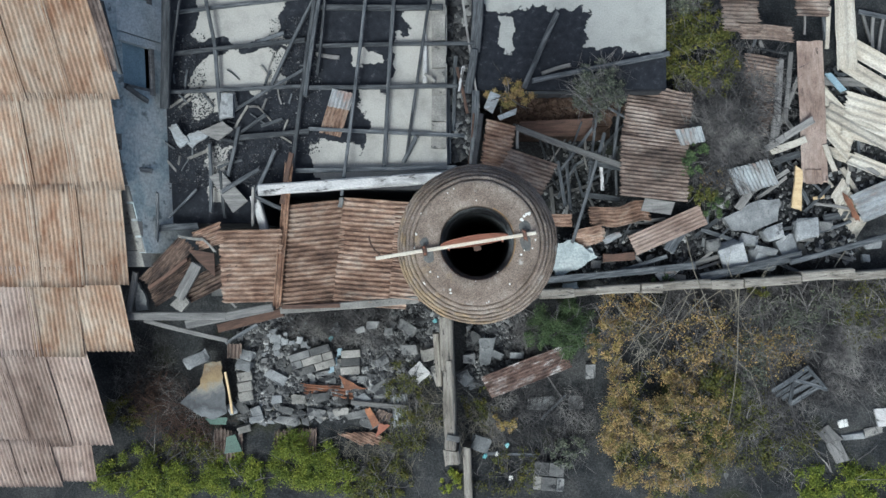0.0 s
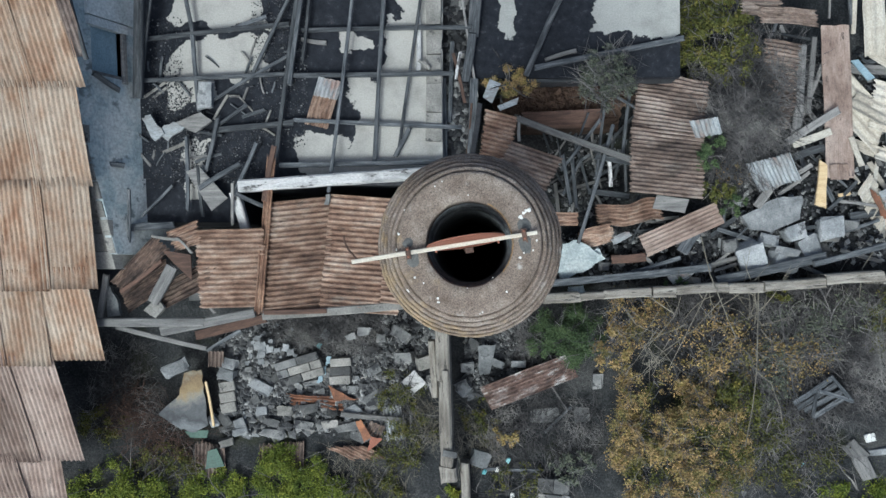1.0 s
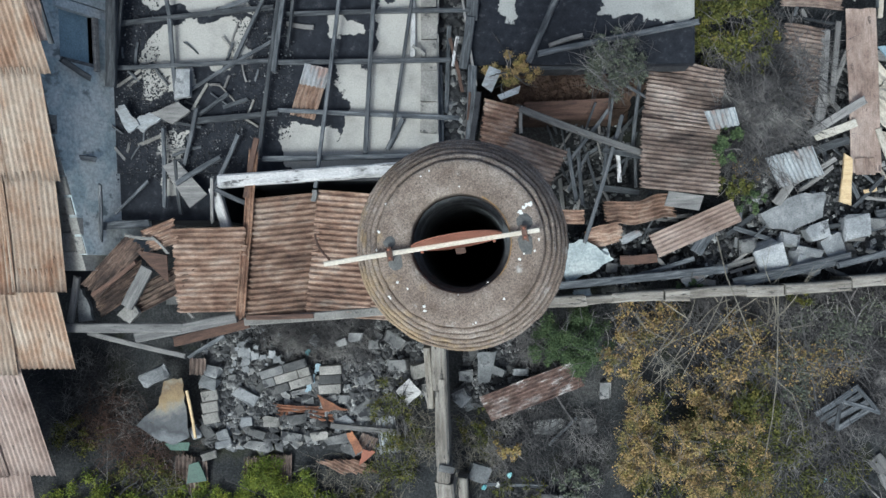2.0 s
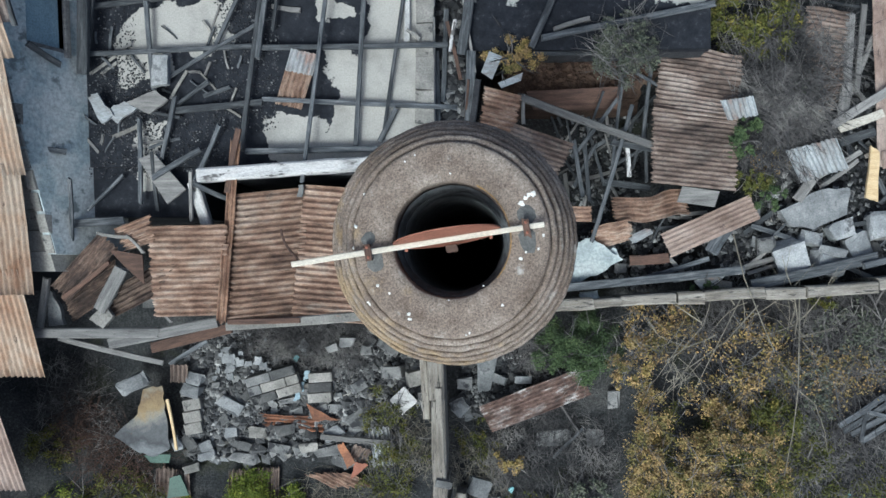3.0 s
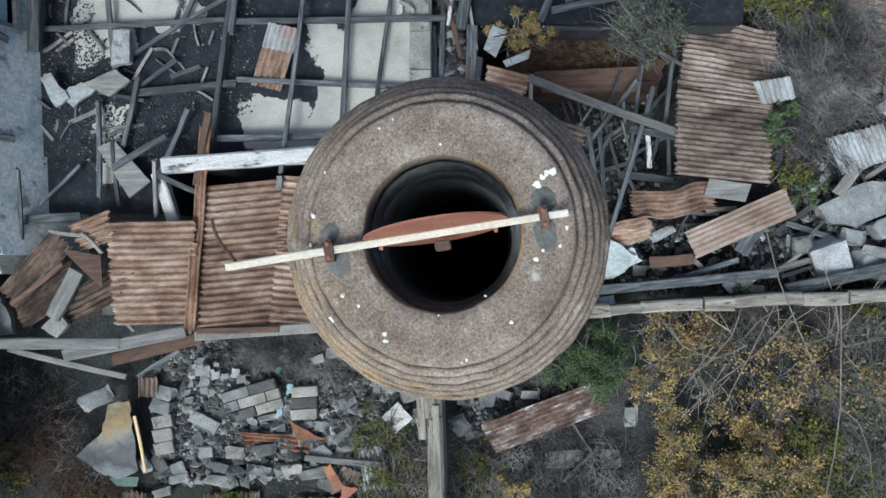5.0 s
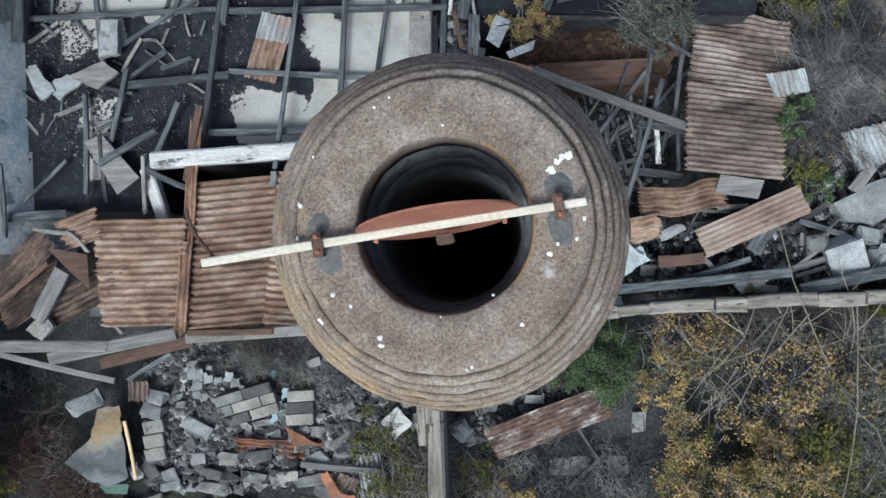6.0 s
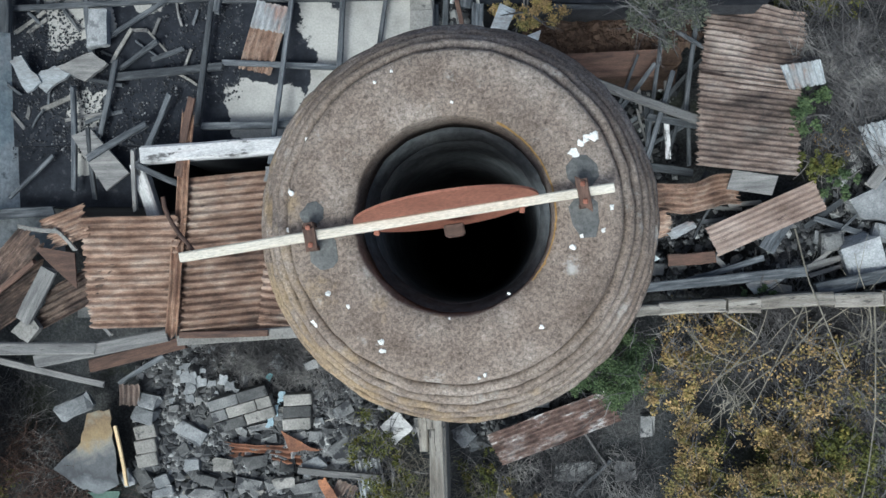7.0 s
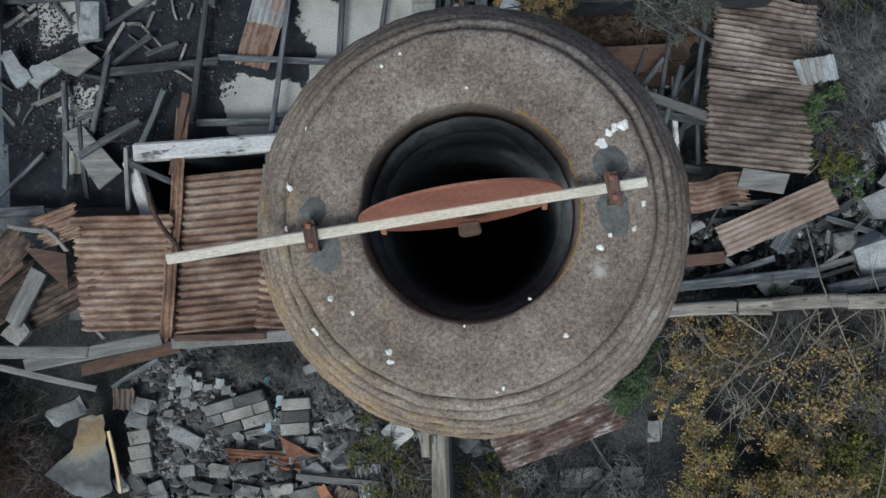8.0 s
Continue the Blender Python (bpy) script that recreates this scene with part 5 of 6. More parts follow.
corrugated((4.7, 4.95, 1.55), (5.41, 4.91, 1.55), (4.8, 4.39, 1.35), RUSTGREY, crumple=0.09, ragged=0.05, label="crushed grey-brown sheet in the brushwood")
corrugated((6.19, 5.16, 1.35), (6.82, 5.13, 1.35), (6.24, 4.7, 1.25), RUSTGREY, crumple=0.05, ragged=0.04, label="crushed grey-brown sheet in the brushwood")
corrugated((5.28, 3.98, 1.20), (5.87, 3.88, 1.20), (5.19, 2.87, 1.10), RUSTGREY, crumple=0.12, ragged=0.06, label="crushed grey-brown sheet in the brushwood", along=14)
corrugated((5.56, 2.97, 1.15), (5.81, 3.02, 1.15), (5.47, 2.31, 1.05), RUSTGREY, crumple=0.12, ragged=0.06, label="crushed grey-brown sheet in the brushwood")
slab([(6.42, 4.93, 1.2), (6.69, 4.96, 1.2), (6.67, 4.84, 1.2), (6.47, 4.86, 1.2)], 0.03, LIME, "paper_scrap", "crumpled white scrap on the heap", "litter", "litter", 0.02)
timber((5.24, 4.22, 0.9), (6.24, 4.04, 0.9), 0.07, 0.06, CHARRED)
timber((5.52, 4.33, 0.9), (5.38, 3.9, 0.8), 0.07, 0.06, CHARRED)
timber((5.72, 4.07, 0.8), (5.63, 4.3, 0.9), 0.08, 0.06, GREYWOOD)

# broken masonry beside the heap
slab([(4.91, 0.78, 0.85), (5.54, 1.11, 0.9), (6.0, 1.14, 0.9), (5.97, 0.72, 0.85), (5.45, 0.48, 0.8), (5.06, 0.56, 0.8)], 0.2, PALESTONE, "concrete_slab", "large smooth grey concrete slab in the rubble", "rubble", "rubble stones", 0.02)


def boulder(c, sx, sy, sz, turn=0.0, material=PALEBLOCK, label="pale broken masonry block in the rubble"):
    stone(c[0], c[1], c[2], sx, sy, sz, turn, material, "masonry_block", label, "rubble", "rubble stones", 0.13, 0.11)


boulder((5.09, 0.05, 0.75), 0.52, 0.48, 0.35, 20)
boulder((5.71, -0.08, 0.72), 0.5, 0.4, 0.32, -12)
boulder((5.7, 0.13, 0.88), 0.4, 0.13, 0.1, -14, PALESTONE)
boulder((6.54, 0.56, 0.75), 0.46, 0.4, 0.3, 4)
boulder((6.15, 0.22, 0.7), 0.4, 0.35, 0.3, 30)
boulder((5.91, 0.48, 0.75), 0.4, 0.26, 0.25, 15)
boulder((5.42, 0.34, 0.7), 0.35, 0.22, 0.2, -10)
boulder((4.73, 0.23, 0.65), 0.3, 0.3, 0.25, 10, CONCRETE)
boulder((6.4, 0.17, 0.6), 0.3, 0.2, 0.2, 10, CONCRETE)
boulder((6.97, 0.62, 0.6), 0.3, 0.2, 0.2, 0, CONCRETE)
boulder((7.77, -0.03, 0.6), 0.15, 0.15, 0.12, 0)
boulder((7.91, 0.24, 0.6), 0.3, 0.14, 0.12, 5, PALESTONE)
slab([(1.53, 0.28, 0.92), (1.87, 0.34, 0.95), (2.31, 0.06, 0.93), (2.14, -0.17, 0.9), (1.58, -0.42, 0.88), (1.44, -0.17, 0.9)], 0.3, PLASTERBIT, "plaster_slab", "broken blue-white plaster slab behind the chimney", "rubble", "", 0.03)
boulder((2.21, 0.06, 0.75), 0.3, 0.25, 0.2, 30, PLASTERBIT, "blue-white plaster fragment in the rubble")
boulder((3.38, -0.28, 0.8), 0.3, 0.12, 0.08, 15, PALESTONE)
boulder((2.7, 0.39, 0.9), 0.35, 0.12, 0.08, 25, ZINC)
boulder((2.4, -0.14, 0.6), 0.2, 0.16, 0.14, 0, CONCRETE)
boulder((2.68, -0.11, 0.6), 0.2, 0.16, 0.14, 40, CONCRETE)
timber((2.54, 0.0, 0.8), (3.16, 0.03, 0.8), 0.16, 0.06, BROWNWOOD)
timber((2.77, -0.28, 0.8), (3.78, -0.0, 0.8), 0.09, 0.06, CHARRED)
timber((3.81, 0.11, 0.9), (4.15, 0.61, 0.9), 0.22, 0.05, CHARRED)
boulder((4.01, -0.4, 0.75), 0.3, 0.14, 0.12, -10, MORTAR)
boulder((1.86, -0.6, 0.9), 0.3, 0.16, 0.12, 5, PLASTERBIT, "pale plaster piece on the low wall")
slab([(3.53, -0.34, 0.9), (3.92, -0.19, 0.9), (4.14, -0.17, 0.9), (3.86, -0.4, 0.9), (3.64, -0.48, 0.9)], 0.03, ZINC, "zinc_offcut", "bent white flashing strip on the rubble", "sheet metal", "", 0.01)

# ---------------------------------------------------------------- rubble field in front of the lean-to
BLOCKLABEL = "grey concrete block face among fallen masonry"


def panel_of_blocks(a, b, c, cols, rows, stagger, label):
    """A fallen stretch of blockwork: courses of blocks, each its own piece."""
    a, b, c = Vector(a), Vector(b), Vector(c)
    ob = empty("fallen_blockwork", a.x, a.y, a.z - 0.2, label, "masonry", "fallen blockwork")
    turn = axes(b - a, c - a)
    dx, dy = (b - a) / cols, (c - a) / rows
    for r in range(rows):
        for k in range(cols + (1 if stagger and r % 2 else 0)):
            s0 = k - (0.5 if stagger and r % 2 else 0)
            s1 = min(cols, s0 + 1)
            s0 = max(0, s0)
            if s1 - s0 < 0.1:
                continue
            p = a + dx * (s0 + s1) / 2 + dy * (r + 0.5)
            me = chunk(dx.length * (s1 - s0) * 0.97, dy.length * 0.95, 0.2, 0.012, 0.05)
            me.materials.append(MORTAR if RNG.uniform() < 0.4 else CONCRETE)
            put("block", me, ob, Matrix.Translation(p - ob.location + Vector((0, 0, RNG.uniform(-0.01, 0.012)))) @ turn)


panel_of_blocks((-3.9, -2.0, 0.42), (-3.06, -1.75, 0.42), (-3.74, -2.46, 0.35), 2, 3, True, "slab of fallen blockwork, grey with yellowish lichen")
panel_of_blocks((-2.81, -1.91, 0.34), (-2.4, -1.88, 0.34), (-2.83, -2.42, 0.3), 1, 3, False, "short stack of fallen concrete blocks")
panel_of_blocks((-4.99, -2.38, 0.3), (-4.68, -2.32, 0.3), (-4.97, -3.0, 0.2), 1, 3, False, "row of pale fallen blocks")
panel_of_blocks((1.17, -4.18, 0.15), (1.8, -4.23, 0.15), (1.15, -4.78, 0.1), 2, 2, True, "grey blocks half buried in weeds")


def block(c, sx, sy, turn, material=CONCRETE):
    stone(c[0], c[1], c[2], sx, sy, 0.18, turn, material, "concrete_block", BLOCKLABEL, "rubble", "rubble blocks", 0.12, 0.08)


block((-4.77, -2.03, 0.35), 0.26, 0.2, -20, PALESTONE)
block((-4.84, -2.22, 0.33), 0.34, 0.2, -18, PALESTONE)
block((-4.17, -2.48, 0.28), 0.42, 0.2, -28, PALESTONE)
block((-3.71, -2.95, 0.2), 0.3, 0.17, -4, MORTAR)
block((-4.18, -2.94, 0.2), 0.2, 0.17, 0, PALESTONE)
block((-3.23, -2.89, 0.2), 0.34, 0.18, 8)
block((-2.76, -2.95, 0.2), 0.22, 0.18, 0)
block((-3.98, -3.18, 0.15), 0.3, 0.15, -15)
block((-3.36, -3.23, 0.15), 0.4, 0.17, -8)
block((-2.83, -3.19, 0.15), 0.28, 0.15, 8, MORTAR)
block((-2.51, -3.27, 0.15), 0.45, 0.15, 12)
block((-3.96, -3.4, 0.12), 0.5, 0.17, -8)
block((-4.6, -3.18, 0.2), 0.2, 0.17, 20, PALESTONE)
block((-4.9, -3.12, 0.2), 0.3, 0.18, -50)
block((-4.61, -3.36, 0.15), 0.3, 0.14, 15, PALESTONE)
block((-4.88, -3.58, 0.15), 0.26, 0.16, 15, MORTAR)
block((-5.11, -3.16, 0.2), 0.22, 0.16, -60, PALESTONE)
block((-4.28, -2.74, 0.2), 0.16, 0.14, 30)
block((-4.72, -2.63, 0.2), 0.2, 0.16, 60)
block((-4.44, -2.15, 0.25), 0.14, 0.1, 0)
block((-2.0, -2.15, 0.2), 0.26, 0.2, 30)
block((-2.0, -2.74, 0.15), 0.34, 0.3, 40)
block((-1.4, -1.91, 0.3), 0.36, 0.2, 0)
block((-1.02, -2.0, 0.3), 0.24, 0.24, 10, MORTAR)
block((-1.44, -1.45, 0.5), 0.36, 0.18, -30)
block((-1.82, -1.53, 0.4), 0.2, 0.14, 0)
block((-2.4, -1.5, 0.3), 0.2, 0.14, 20)
block((-2.16, -1.38, 0.3), 0.24, 0.16, 0)
block((-2.41, -2.95, 0.2), 0.34, 0.2, 30, PALESTONE)
block((-0.29, -2.44, 0.2), 0.24, 0.2, 30)
block((-0.18, -2.09, 0.2), 0.24, 0.2, 0)
block((-0.08, -1.67, 0.25), 0.26, 0.2, 60)
block((-0.24, -2.52, 0.2), 0.26, 0.22, 50, PALESTONE)
block((0.81, -2.02, 0.25), 0.26, 0.13, 0, PALESTONE)
block((0.41, -2.02, 0.25), 0.24, 0.14, -20, PALESTONE)
block((0.05, -3.84, 0.15), 0.34, 0.28, -20, PALESTONE)
block((1.34, -3.02, -0.02), 0.5, 0.28, 0)
block((2.04, -3.02, -0.02), 0.3, 0.28, 0)
block((2.33, -2.35, 0.12), 0.18, 0.3, 0)
block((7.62, -3.63, 0.2), 0.5, 0.14, 10, PALESTONE)
block((8.02, -3.55, 0.2), 0.4, 0.16, 12, MORTAR)
block((6.78, -4.31, 0.15), 0.4, 0.12, 15)
block((5.24, -4.49, 0.15), 0.34, 0.26, 15)
block((7.42, -3.38, 0.2), 0.2, 0.16, 15, LIME)
slab([(-1.43, -2.36, 0.4), (-1.19, -2.13, 0.42), (-0.96, -2.38, 0.4), (-1.22, -2.62, 0.38)], 0.05, WHITEPAINT, "plaster_piece", "square off-white plaster piece in the rubble", "rubble", "", 0.01)
slab([(-0.96, -2.24, 0.4), (-0.87, -2.22, 0.4), (-0.78, -2.45, 0.4), (-0.85, -2.62, 0.38)], 0.04, MORTAR, "plaster_piece", "curved pale fragment in the rubble", "rubble", "", 0.01)
slab([(0.03, -1.67, 0.35), (0.38, -1.64, 0.35), (0.26, -2.19, 0.35), (0.06, -2.23, 0.3)], 0.06, PALESTONE, "plaster_piece", "pale broken render piece in the rubble", "rubble", "", 0.015)
slab([(8.04, -3.08, 0.3), (8.38, -3.04, 0.3), (8.37, -3.42, 0.3), (8.12, -3.44, 0.3)], 0.06, WHITEPAINT, "plaster_piece", "white panel piece among weeds", "rubble", "", 0.01)
for k, q in enumerate([(-4.2, -1.52), (-4.14, -1.66), (-4.16, -1.83), (-4.13, -1.98), (-4.0, -1.74), (-3.84, -1.76), (-3.68, -1.7), (-3.56, -1.78), (-3.48, -1.86), (-4.32, -1.86), (-4.4, -2.0), (-3.95, -1.58), (-4.3, -1.6), (-3.75, -1.88)]):
    w = (0.11, 0.13, 0.1, 0.08, 0.1, 0.07, 0.09, 0.1, 0.07, 0.05, 0.06, 0.05, 0.05, 0.04)[k]
    z = 0.44 + RNG.uniform(0, 0.05)
    slab([(q[0] - w * RNG.uniform(0.5, 1.1), q[1] - w * RNG.uniform(0.4, 1), z), (q[0] + w * RNG.uniform(0.4, 1), q[1] - w * RNG.uniform(0.5, 1), z), (q[0] + w * RNG.uniform(0.5, 1.1), q[1] + w * RNG.uniform(0.3, 0.9), z + 0.02), (q[0] - w * RNG.uniform(0.3, 0.9), q[1] + w * RNG.uniform(0.4, 1), z)], 0.03, PALESTONE,
         "plaster_flake", "flaking white plaster patch on the rubble", "rubble", "plaster flakes", 0.25 * w, 3)
for q in ((-2.95, -2.14, 0.35), (-2.86, -1.96, 0.35), (-3.03, -2.31, 0.35)):
    slab([(q[0] - 0.05, q[1] - 0.08, q[2]), (q[0] + 0.05, q[1] - 0.07, q[2]), (q[0] + 0.06, q[1] + 0.08, q[2]), (q[0] - 0.03, q[1] + 0.06, q[2])], 0.02, BLUEPANE,
         "plastic_rag", "pale turquoise plastic rag between blocks", "litter", "litter", 0.03)
corrugated((-3.63, -2.59, 0.32), (-2.28, -2.71, 0.25), (-3.58, -2.85, 0.25), ORANGE, crumple=0.16, ragged=0.06, label="crumpled orange rusted sheet on the rubble")
slab([(-2.86, -2.43, 0.35), (-2.3, -2.72, 0.3), (-2.75, -2.73, 0.3)], 0.015, ORANGE, "rust_flake", "bright orange rusted metal flap", "sheet metal", "", 0.02)
slab([(-2.32, -3.12, 0.4), (-2.21, -3.08, 0.4), (-2.02, -3.44, 0.3), (-2.16, -3.54, 0.3)], 0.015, ORANGE, "rust_flake", "bright orange rusted metal flap", "sheet metal", "", 0.02)
slab([(-2.02, -3.42, 0.3), (-1.81, -3.48, 0.25), (-2.11, -3.72, 0.25)], 0.015, RUSTPLATE, "rust_flake", "brown rusted metal flap", "sheet metal", "", 0.02)
corrugated((-1.81, -2.84, 0.3), (-1.71, -3.5, 0.15), (-1.46, -2.84, 0.25), ZINC, crumple=0.06, label="grey corrugated offcut in the weeds")
corrugated((-2.05, -3.14, 0.25), (-2.17, -3.38, 0.2), (-1.76, -3.25, 0.25), RUSTGREY, crumple=0.06, label="grey corrugated offcut in the weeds")
corrugated((-4.23, -3.63, 0.15), (-4.25, -4.24, 0.05), (-3.36, -3.57, 0.15), RUSTGREY, crumple=0.08, ragged=0.05, label="brown corrugated sheet sunk in the weeds")
corrugated((-2.89, -3.68, 0.15), (-2.43, -3.93, 0.05), (-2.23, -3.61, 0.2), RUST, crumple=0.08, ragged=0.05, label="brown corrugated sheet sunk in the weeds")
corrugated((-5.5, -3.58, 0.15), (-5.55, -4.25, 0.05), (-4.9, -3.69, 0.15), RUSTGREY, crumple=0.08, ragged=0.05, label="brown corrugated sheet sunk in the weeds")
corrugated((-5.15, -1.78, 0.5), (-5.18, -2.08, 0.4), (-4.85, -1.78, 0.5), RUSTGREY, crumple=0.05, label="small brown corrugated scrap in the rubble")
timber((-2.6, -2.97, 0.35), (-1.39, -3.11, 0.3), 0.11, 0.07, GREYWOOD, label="silvered plank across the rubble")
slab([(-5.64, -2.2, 0.45), (-5.29, -2.13, 0.5), (-5.25, -2.54, 0.5), (-5.17, -3.19, 0.42), (-5.42, -3.34, 0.4), (-5.72, -3.3, 0.36), (-6.2, -3.03, 0.3), (-5.95, -2.8, 0.36), (-5.74, -2.62, 0.42)], 0.02, STAINED,
     "stained_panel", "ochre and soot-stained curling panel on the brushwood", "panel", "panels", 0.025)
timber((-5.19, -2.36, 0.55), (-5.08, -3.25, 0.4), 0.05, 0.04, PALEWOOD, label="thin pale lath along a stained panel")
block((-5.79, -2.1, 0.5), 0.45, 0.24, 30, PALESTONE)
slab([(-5.66, -3.34, 0.35), (-5.18, -3.31, 0.38), (-5.21, -3.46, 0.36), (-5.55, -3.46, 0.33)], 0.04, GREENPLASTIC, "plastic_tub", "dull green plastic panel under a stained sheet", "litter", "litter", 0.01)
slab([(-5.22, -3.73, 0.3), (-5.04, -3.67, 0.3), (-4.9, -4.03, 0.25), (-5.28, -4.09, 0.25)], 0.05, GREENPLASTIC, "plastic_tub", "dull green plastic piece in the weeds", "litter", "litter", 0.01)
for q, m in (((0.61, -3.88, 0.2), TURQUOISE), ((0.15, -4.1, 0.2), TURQUOISE), ((-0.87, -1.3, 0.4), TURQUOISE), ((-3.04, -1.68, 0.3), TURQUOISE), ((6.2, -3.9, 0.2), TURQUOISE), ((6.09, -1.37, 0.3), LIME), ((7.95, -2.87, 0.2), TURQUOISE), ((0.69, -4.56, 0.15), LIME), ((0.4, -4.07, 0.15), LIME)):
    stone(q[0], q[1], q[2], 0.09, 0.07, 0.05, RNG.uniform(0, 90), m, "litter_scrap", "small scrap of plastic litter on the soil", "litter", "litter", 0.2, 0.2)
# broken crate and curved plank among the brushwood
crate = empty("wooden_crate", *(6.42, -2.56, 0.45), "broken grey slatted wooden crate in the brushwood", "crate")
for a, b in (((5.93, -2.69, 0.5), (6.65, -2.21, 0.5)), ((6.01, -2.78, 0.5), (6.74, -2.32, 0.5)), ((6.16, -2.87, 0.48), (6.83, -2.46, 0.48)), ((6.3, -2.96, 0.46), (6.92, -2.6, 0.46))):
    timber(a, b, 0.10, 0.03, CHARRED, parent=crate, name="slat")
for a, b in (((6.64, -2.19, 0.53), (6.98, -2.66, 0.5)), ((6.37, -2.49, 0.54), (7.01, -2.66, 0.52)), ((6.39, -2.5, 0.53), (6.26, -2.96, 0.5))):
    timber(a, b, 0.07, 0.03, CHARRED, parent=crate, name="rail")
timber((7.04, -3.48, 0.3), (7.24, -3.77, 0.3), 0.3, 0.05, GREYWOOD, label="broad curved grey plank in the weeds", warp=0.03)
timber((7.22, -3.73, 0.3), (7.37, -4.14, 0.3), 0.28, 0.05, GREYWOOD, label="broad curved grey plank in the weeds", warp=0.03)
timber((1.34, -3.37, 0.1), (1.8, -2.84, 0.15), 0.07, 0.05, CHARRED)
timber((1.45, -2.47, 0.2), (1.78, -2.89, 0.2), 0.04, 0.04, TWIG)
timber((0.17, -4.07, 0.15), (1.22, -4.1, 0.15), 0.08, 0.06, CHARRED)

# ---------------------------------------------------------------- crumbs, small stones and brushwood
zones_front = [(-3.2, -2.0, 0.18, 1.5, 0.9), (-4.4, -1.6, 0.2, 0.5, 0.4), (-1.4, -1.7, 0.1, 0.8, 0.8), (0.5, -1.9, 0.08, 0.7, 0.8), (-4.6, -2.3, 0.2, 0.4, 0.7)]
tagged(put("rubble_crumbs", crumbs_mesh("rubble_crumbs", zones_front, 9000, 0.032, CRUMBS)), "small grey rubble crumbs before the lean-to", "rubble", kind="stuff")
tagged(put("rubble_stones", crumbs_mesh("rubble_stones", zones_front + [(-3.3, -2.9, 0.12, 1.6, 0.55)], 1700, 0.075, SMALLSTONE)), "small broken grey stones filling the rubble", "rubble", kind="stuff")
tagged(put("pale_crumbs", crumbs_mesh("pale_crumbs", zones_front + [(-3.9, -1.35, 0.36, 0.5, 0.35)], 700, 0.022, PALESTONE)), "pale plaster crumbs on the rubble", "rubble", kind="stuff")
zones_east = [(4.0, 0.2, 0.5, 2.0, 0.5), (6.2, 0.5, 0.55, 1.4, 0.6), (2.2, 0.0, 0.1, 1.0, 0.5), (6.5, 2.5, 0.5, 1.8, 1.4), (1.8, 1.8, 0.0, 1.0, 1.0)]
tagged(put("heap_crumbs", crumbs_mesh("heap_crumbs", zones_east, 5000, 0.045, CRUMBS)), "grey rubble crumbs of the heap", "rubble", kind="stuff")
tagged(put("floor_ash", crumbs_mesh("floor_ash", [(-5.2, 2.1, 2.26, 0.6, 0.9), (-4.5, 1.8, 2.26, 0.8, 0.5), (-5.4, 3.4, 2.26, 0.3, 0.8), (-3.4, 3.2, 2.26, 0.5, 1.3), (-5.3, 2.3, 2.26, 0.35, 0.5)], 4200, 0.011, ASHES)),
       "ash and charcoal crumbs on the floor", "ash", kind="stuff")
tagged(put("gully_rubble", crumbs_mesh("gully_rubble", [(-0.35, 3.6, 1.78, 0.2, 1.7), (-0.3, 2.4, 1.78, 0.2, 0.5)], 500, 0.10, CRUMBS)), "dark rubble in the gully between rooms", "rubble", kind="stuff")
tagged(put("soil_under_boards", crumbs_mesh("soil_under_boards", [(1.4, 2.85, 1.2, 0.7, 0.25), (2.2, 3.0, 1.2, 0.6, 0.2)], 900, 0.09, BANK)), "reddish brown clods behind the pit", "soil", kind="stuff")
stone(1.7, 2.9, 0.55, 2.4, 0.8, 1.3, 0, BANK, "earth_bank", "reddish brown earth bank behind the open pit", "soil", "")
for i in range(260):
    z = zones_front[i % 5] if i < 190 else zones_east[i % 3]
    s = RNG.uniform(0.05, 0.16)
    x, y = z[0] + RNG.uniform(-z[3], z[3]), z[1] + RNG.uniform(-z[4], z[4])
    stone(x, y, height(x, y) + s * 0.3, s * RNG.uniform(1, 1.7), s, s * 0.8, RNG.uniform(0, 180), (CONCRETE, CONCRETE, MORTAR, PALESTONE)[i % 4], label="small broken grey stone in the rubble")


def brush(name, zones, count, length, radius, material, label, rise=0.3, heading=None):
    tagged(put(name, twigs_mesh(name, zones, count, length, radius, material, rise=rise, heading=heading)), label, "brushwood", kind="stuff")


brush("brushwood_east", [(5.58, -1.2, 0.3, 0.9), (6.71, -1.66, 0.3, 1.0), (7.53, -1.2, 0.25, 0.8), (7.29, -2.12, 0.25, 0.9), (4.39, -1.19, 0.5, 0.8), (5.79, -2.81, 0.3, 0.8)], 4600, 0.6, 0.0065, TWIG, "tangle of dead grey twigs covering the slope")
brush("brushwood_front", [(-3.01, -1.35, 0.25, 0.5), (-3.5, -1.3, 0.3, 0.4), (-2.3, -1.35, 0.25, 0.5)], 1800, 0.35, 0.005, TWIG, "dead grey twigs before the lean-to")
brush("brushwood_heap", [(4.48, 2.59, 1.2, 0.5), (4.93, 3.03, 1.2, 0.6), (4.75, 2.06, 1.0, 0.5), (5.08, 2.39, 1.0, 0.4), (5.43, 3.4, 1.0, 0.4)], 2400, 0.65, 0.0075, TWIG, "tangle of dead grey twigs by the heap")
brush("brushwood_panel", [(-6.48, -3.36, 0.1, 0.5), (-5.88, -3.59, 0.1, 0.5), (-6.88, -2.9, 0, 0.4)], 420, 0.5, 0.007, BROWNWOOD, "reddish dead twigs round the stained panel")
brush("brushwood_low", [(1.23, -2.15, 0.1, 0.5), (0.64, -3.32, 0.1, 0.5), (1.81, -3.31, 0.1, 0.6), (1.22, -1.68, 0.2, 0.4), (5.81, -3.96, 0.2, 0.8)], 1600, 0.5, 0.006, TWIG, "dead grey twigs on the dark soil")
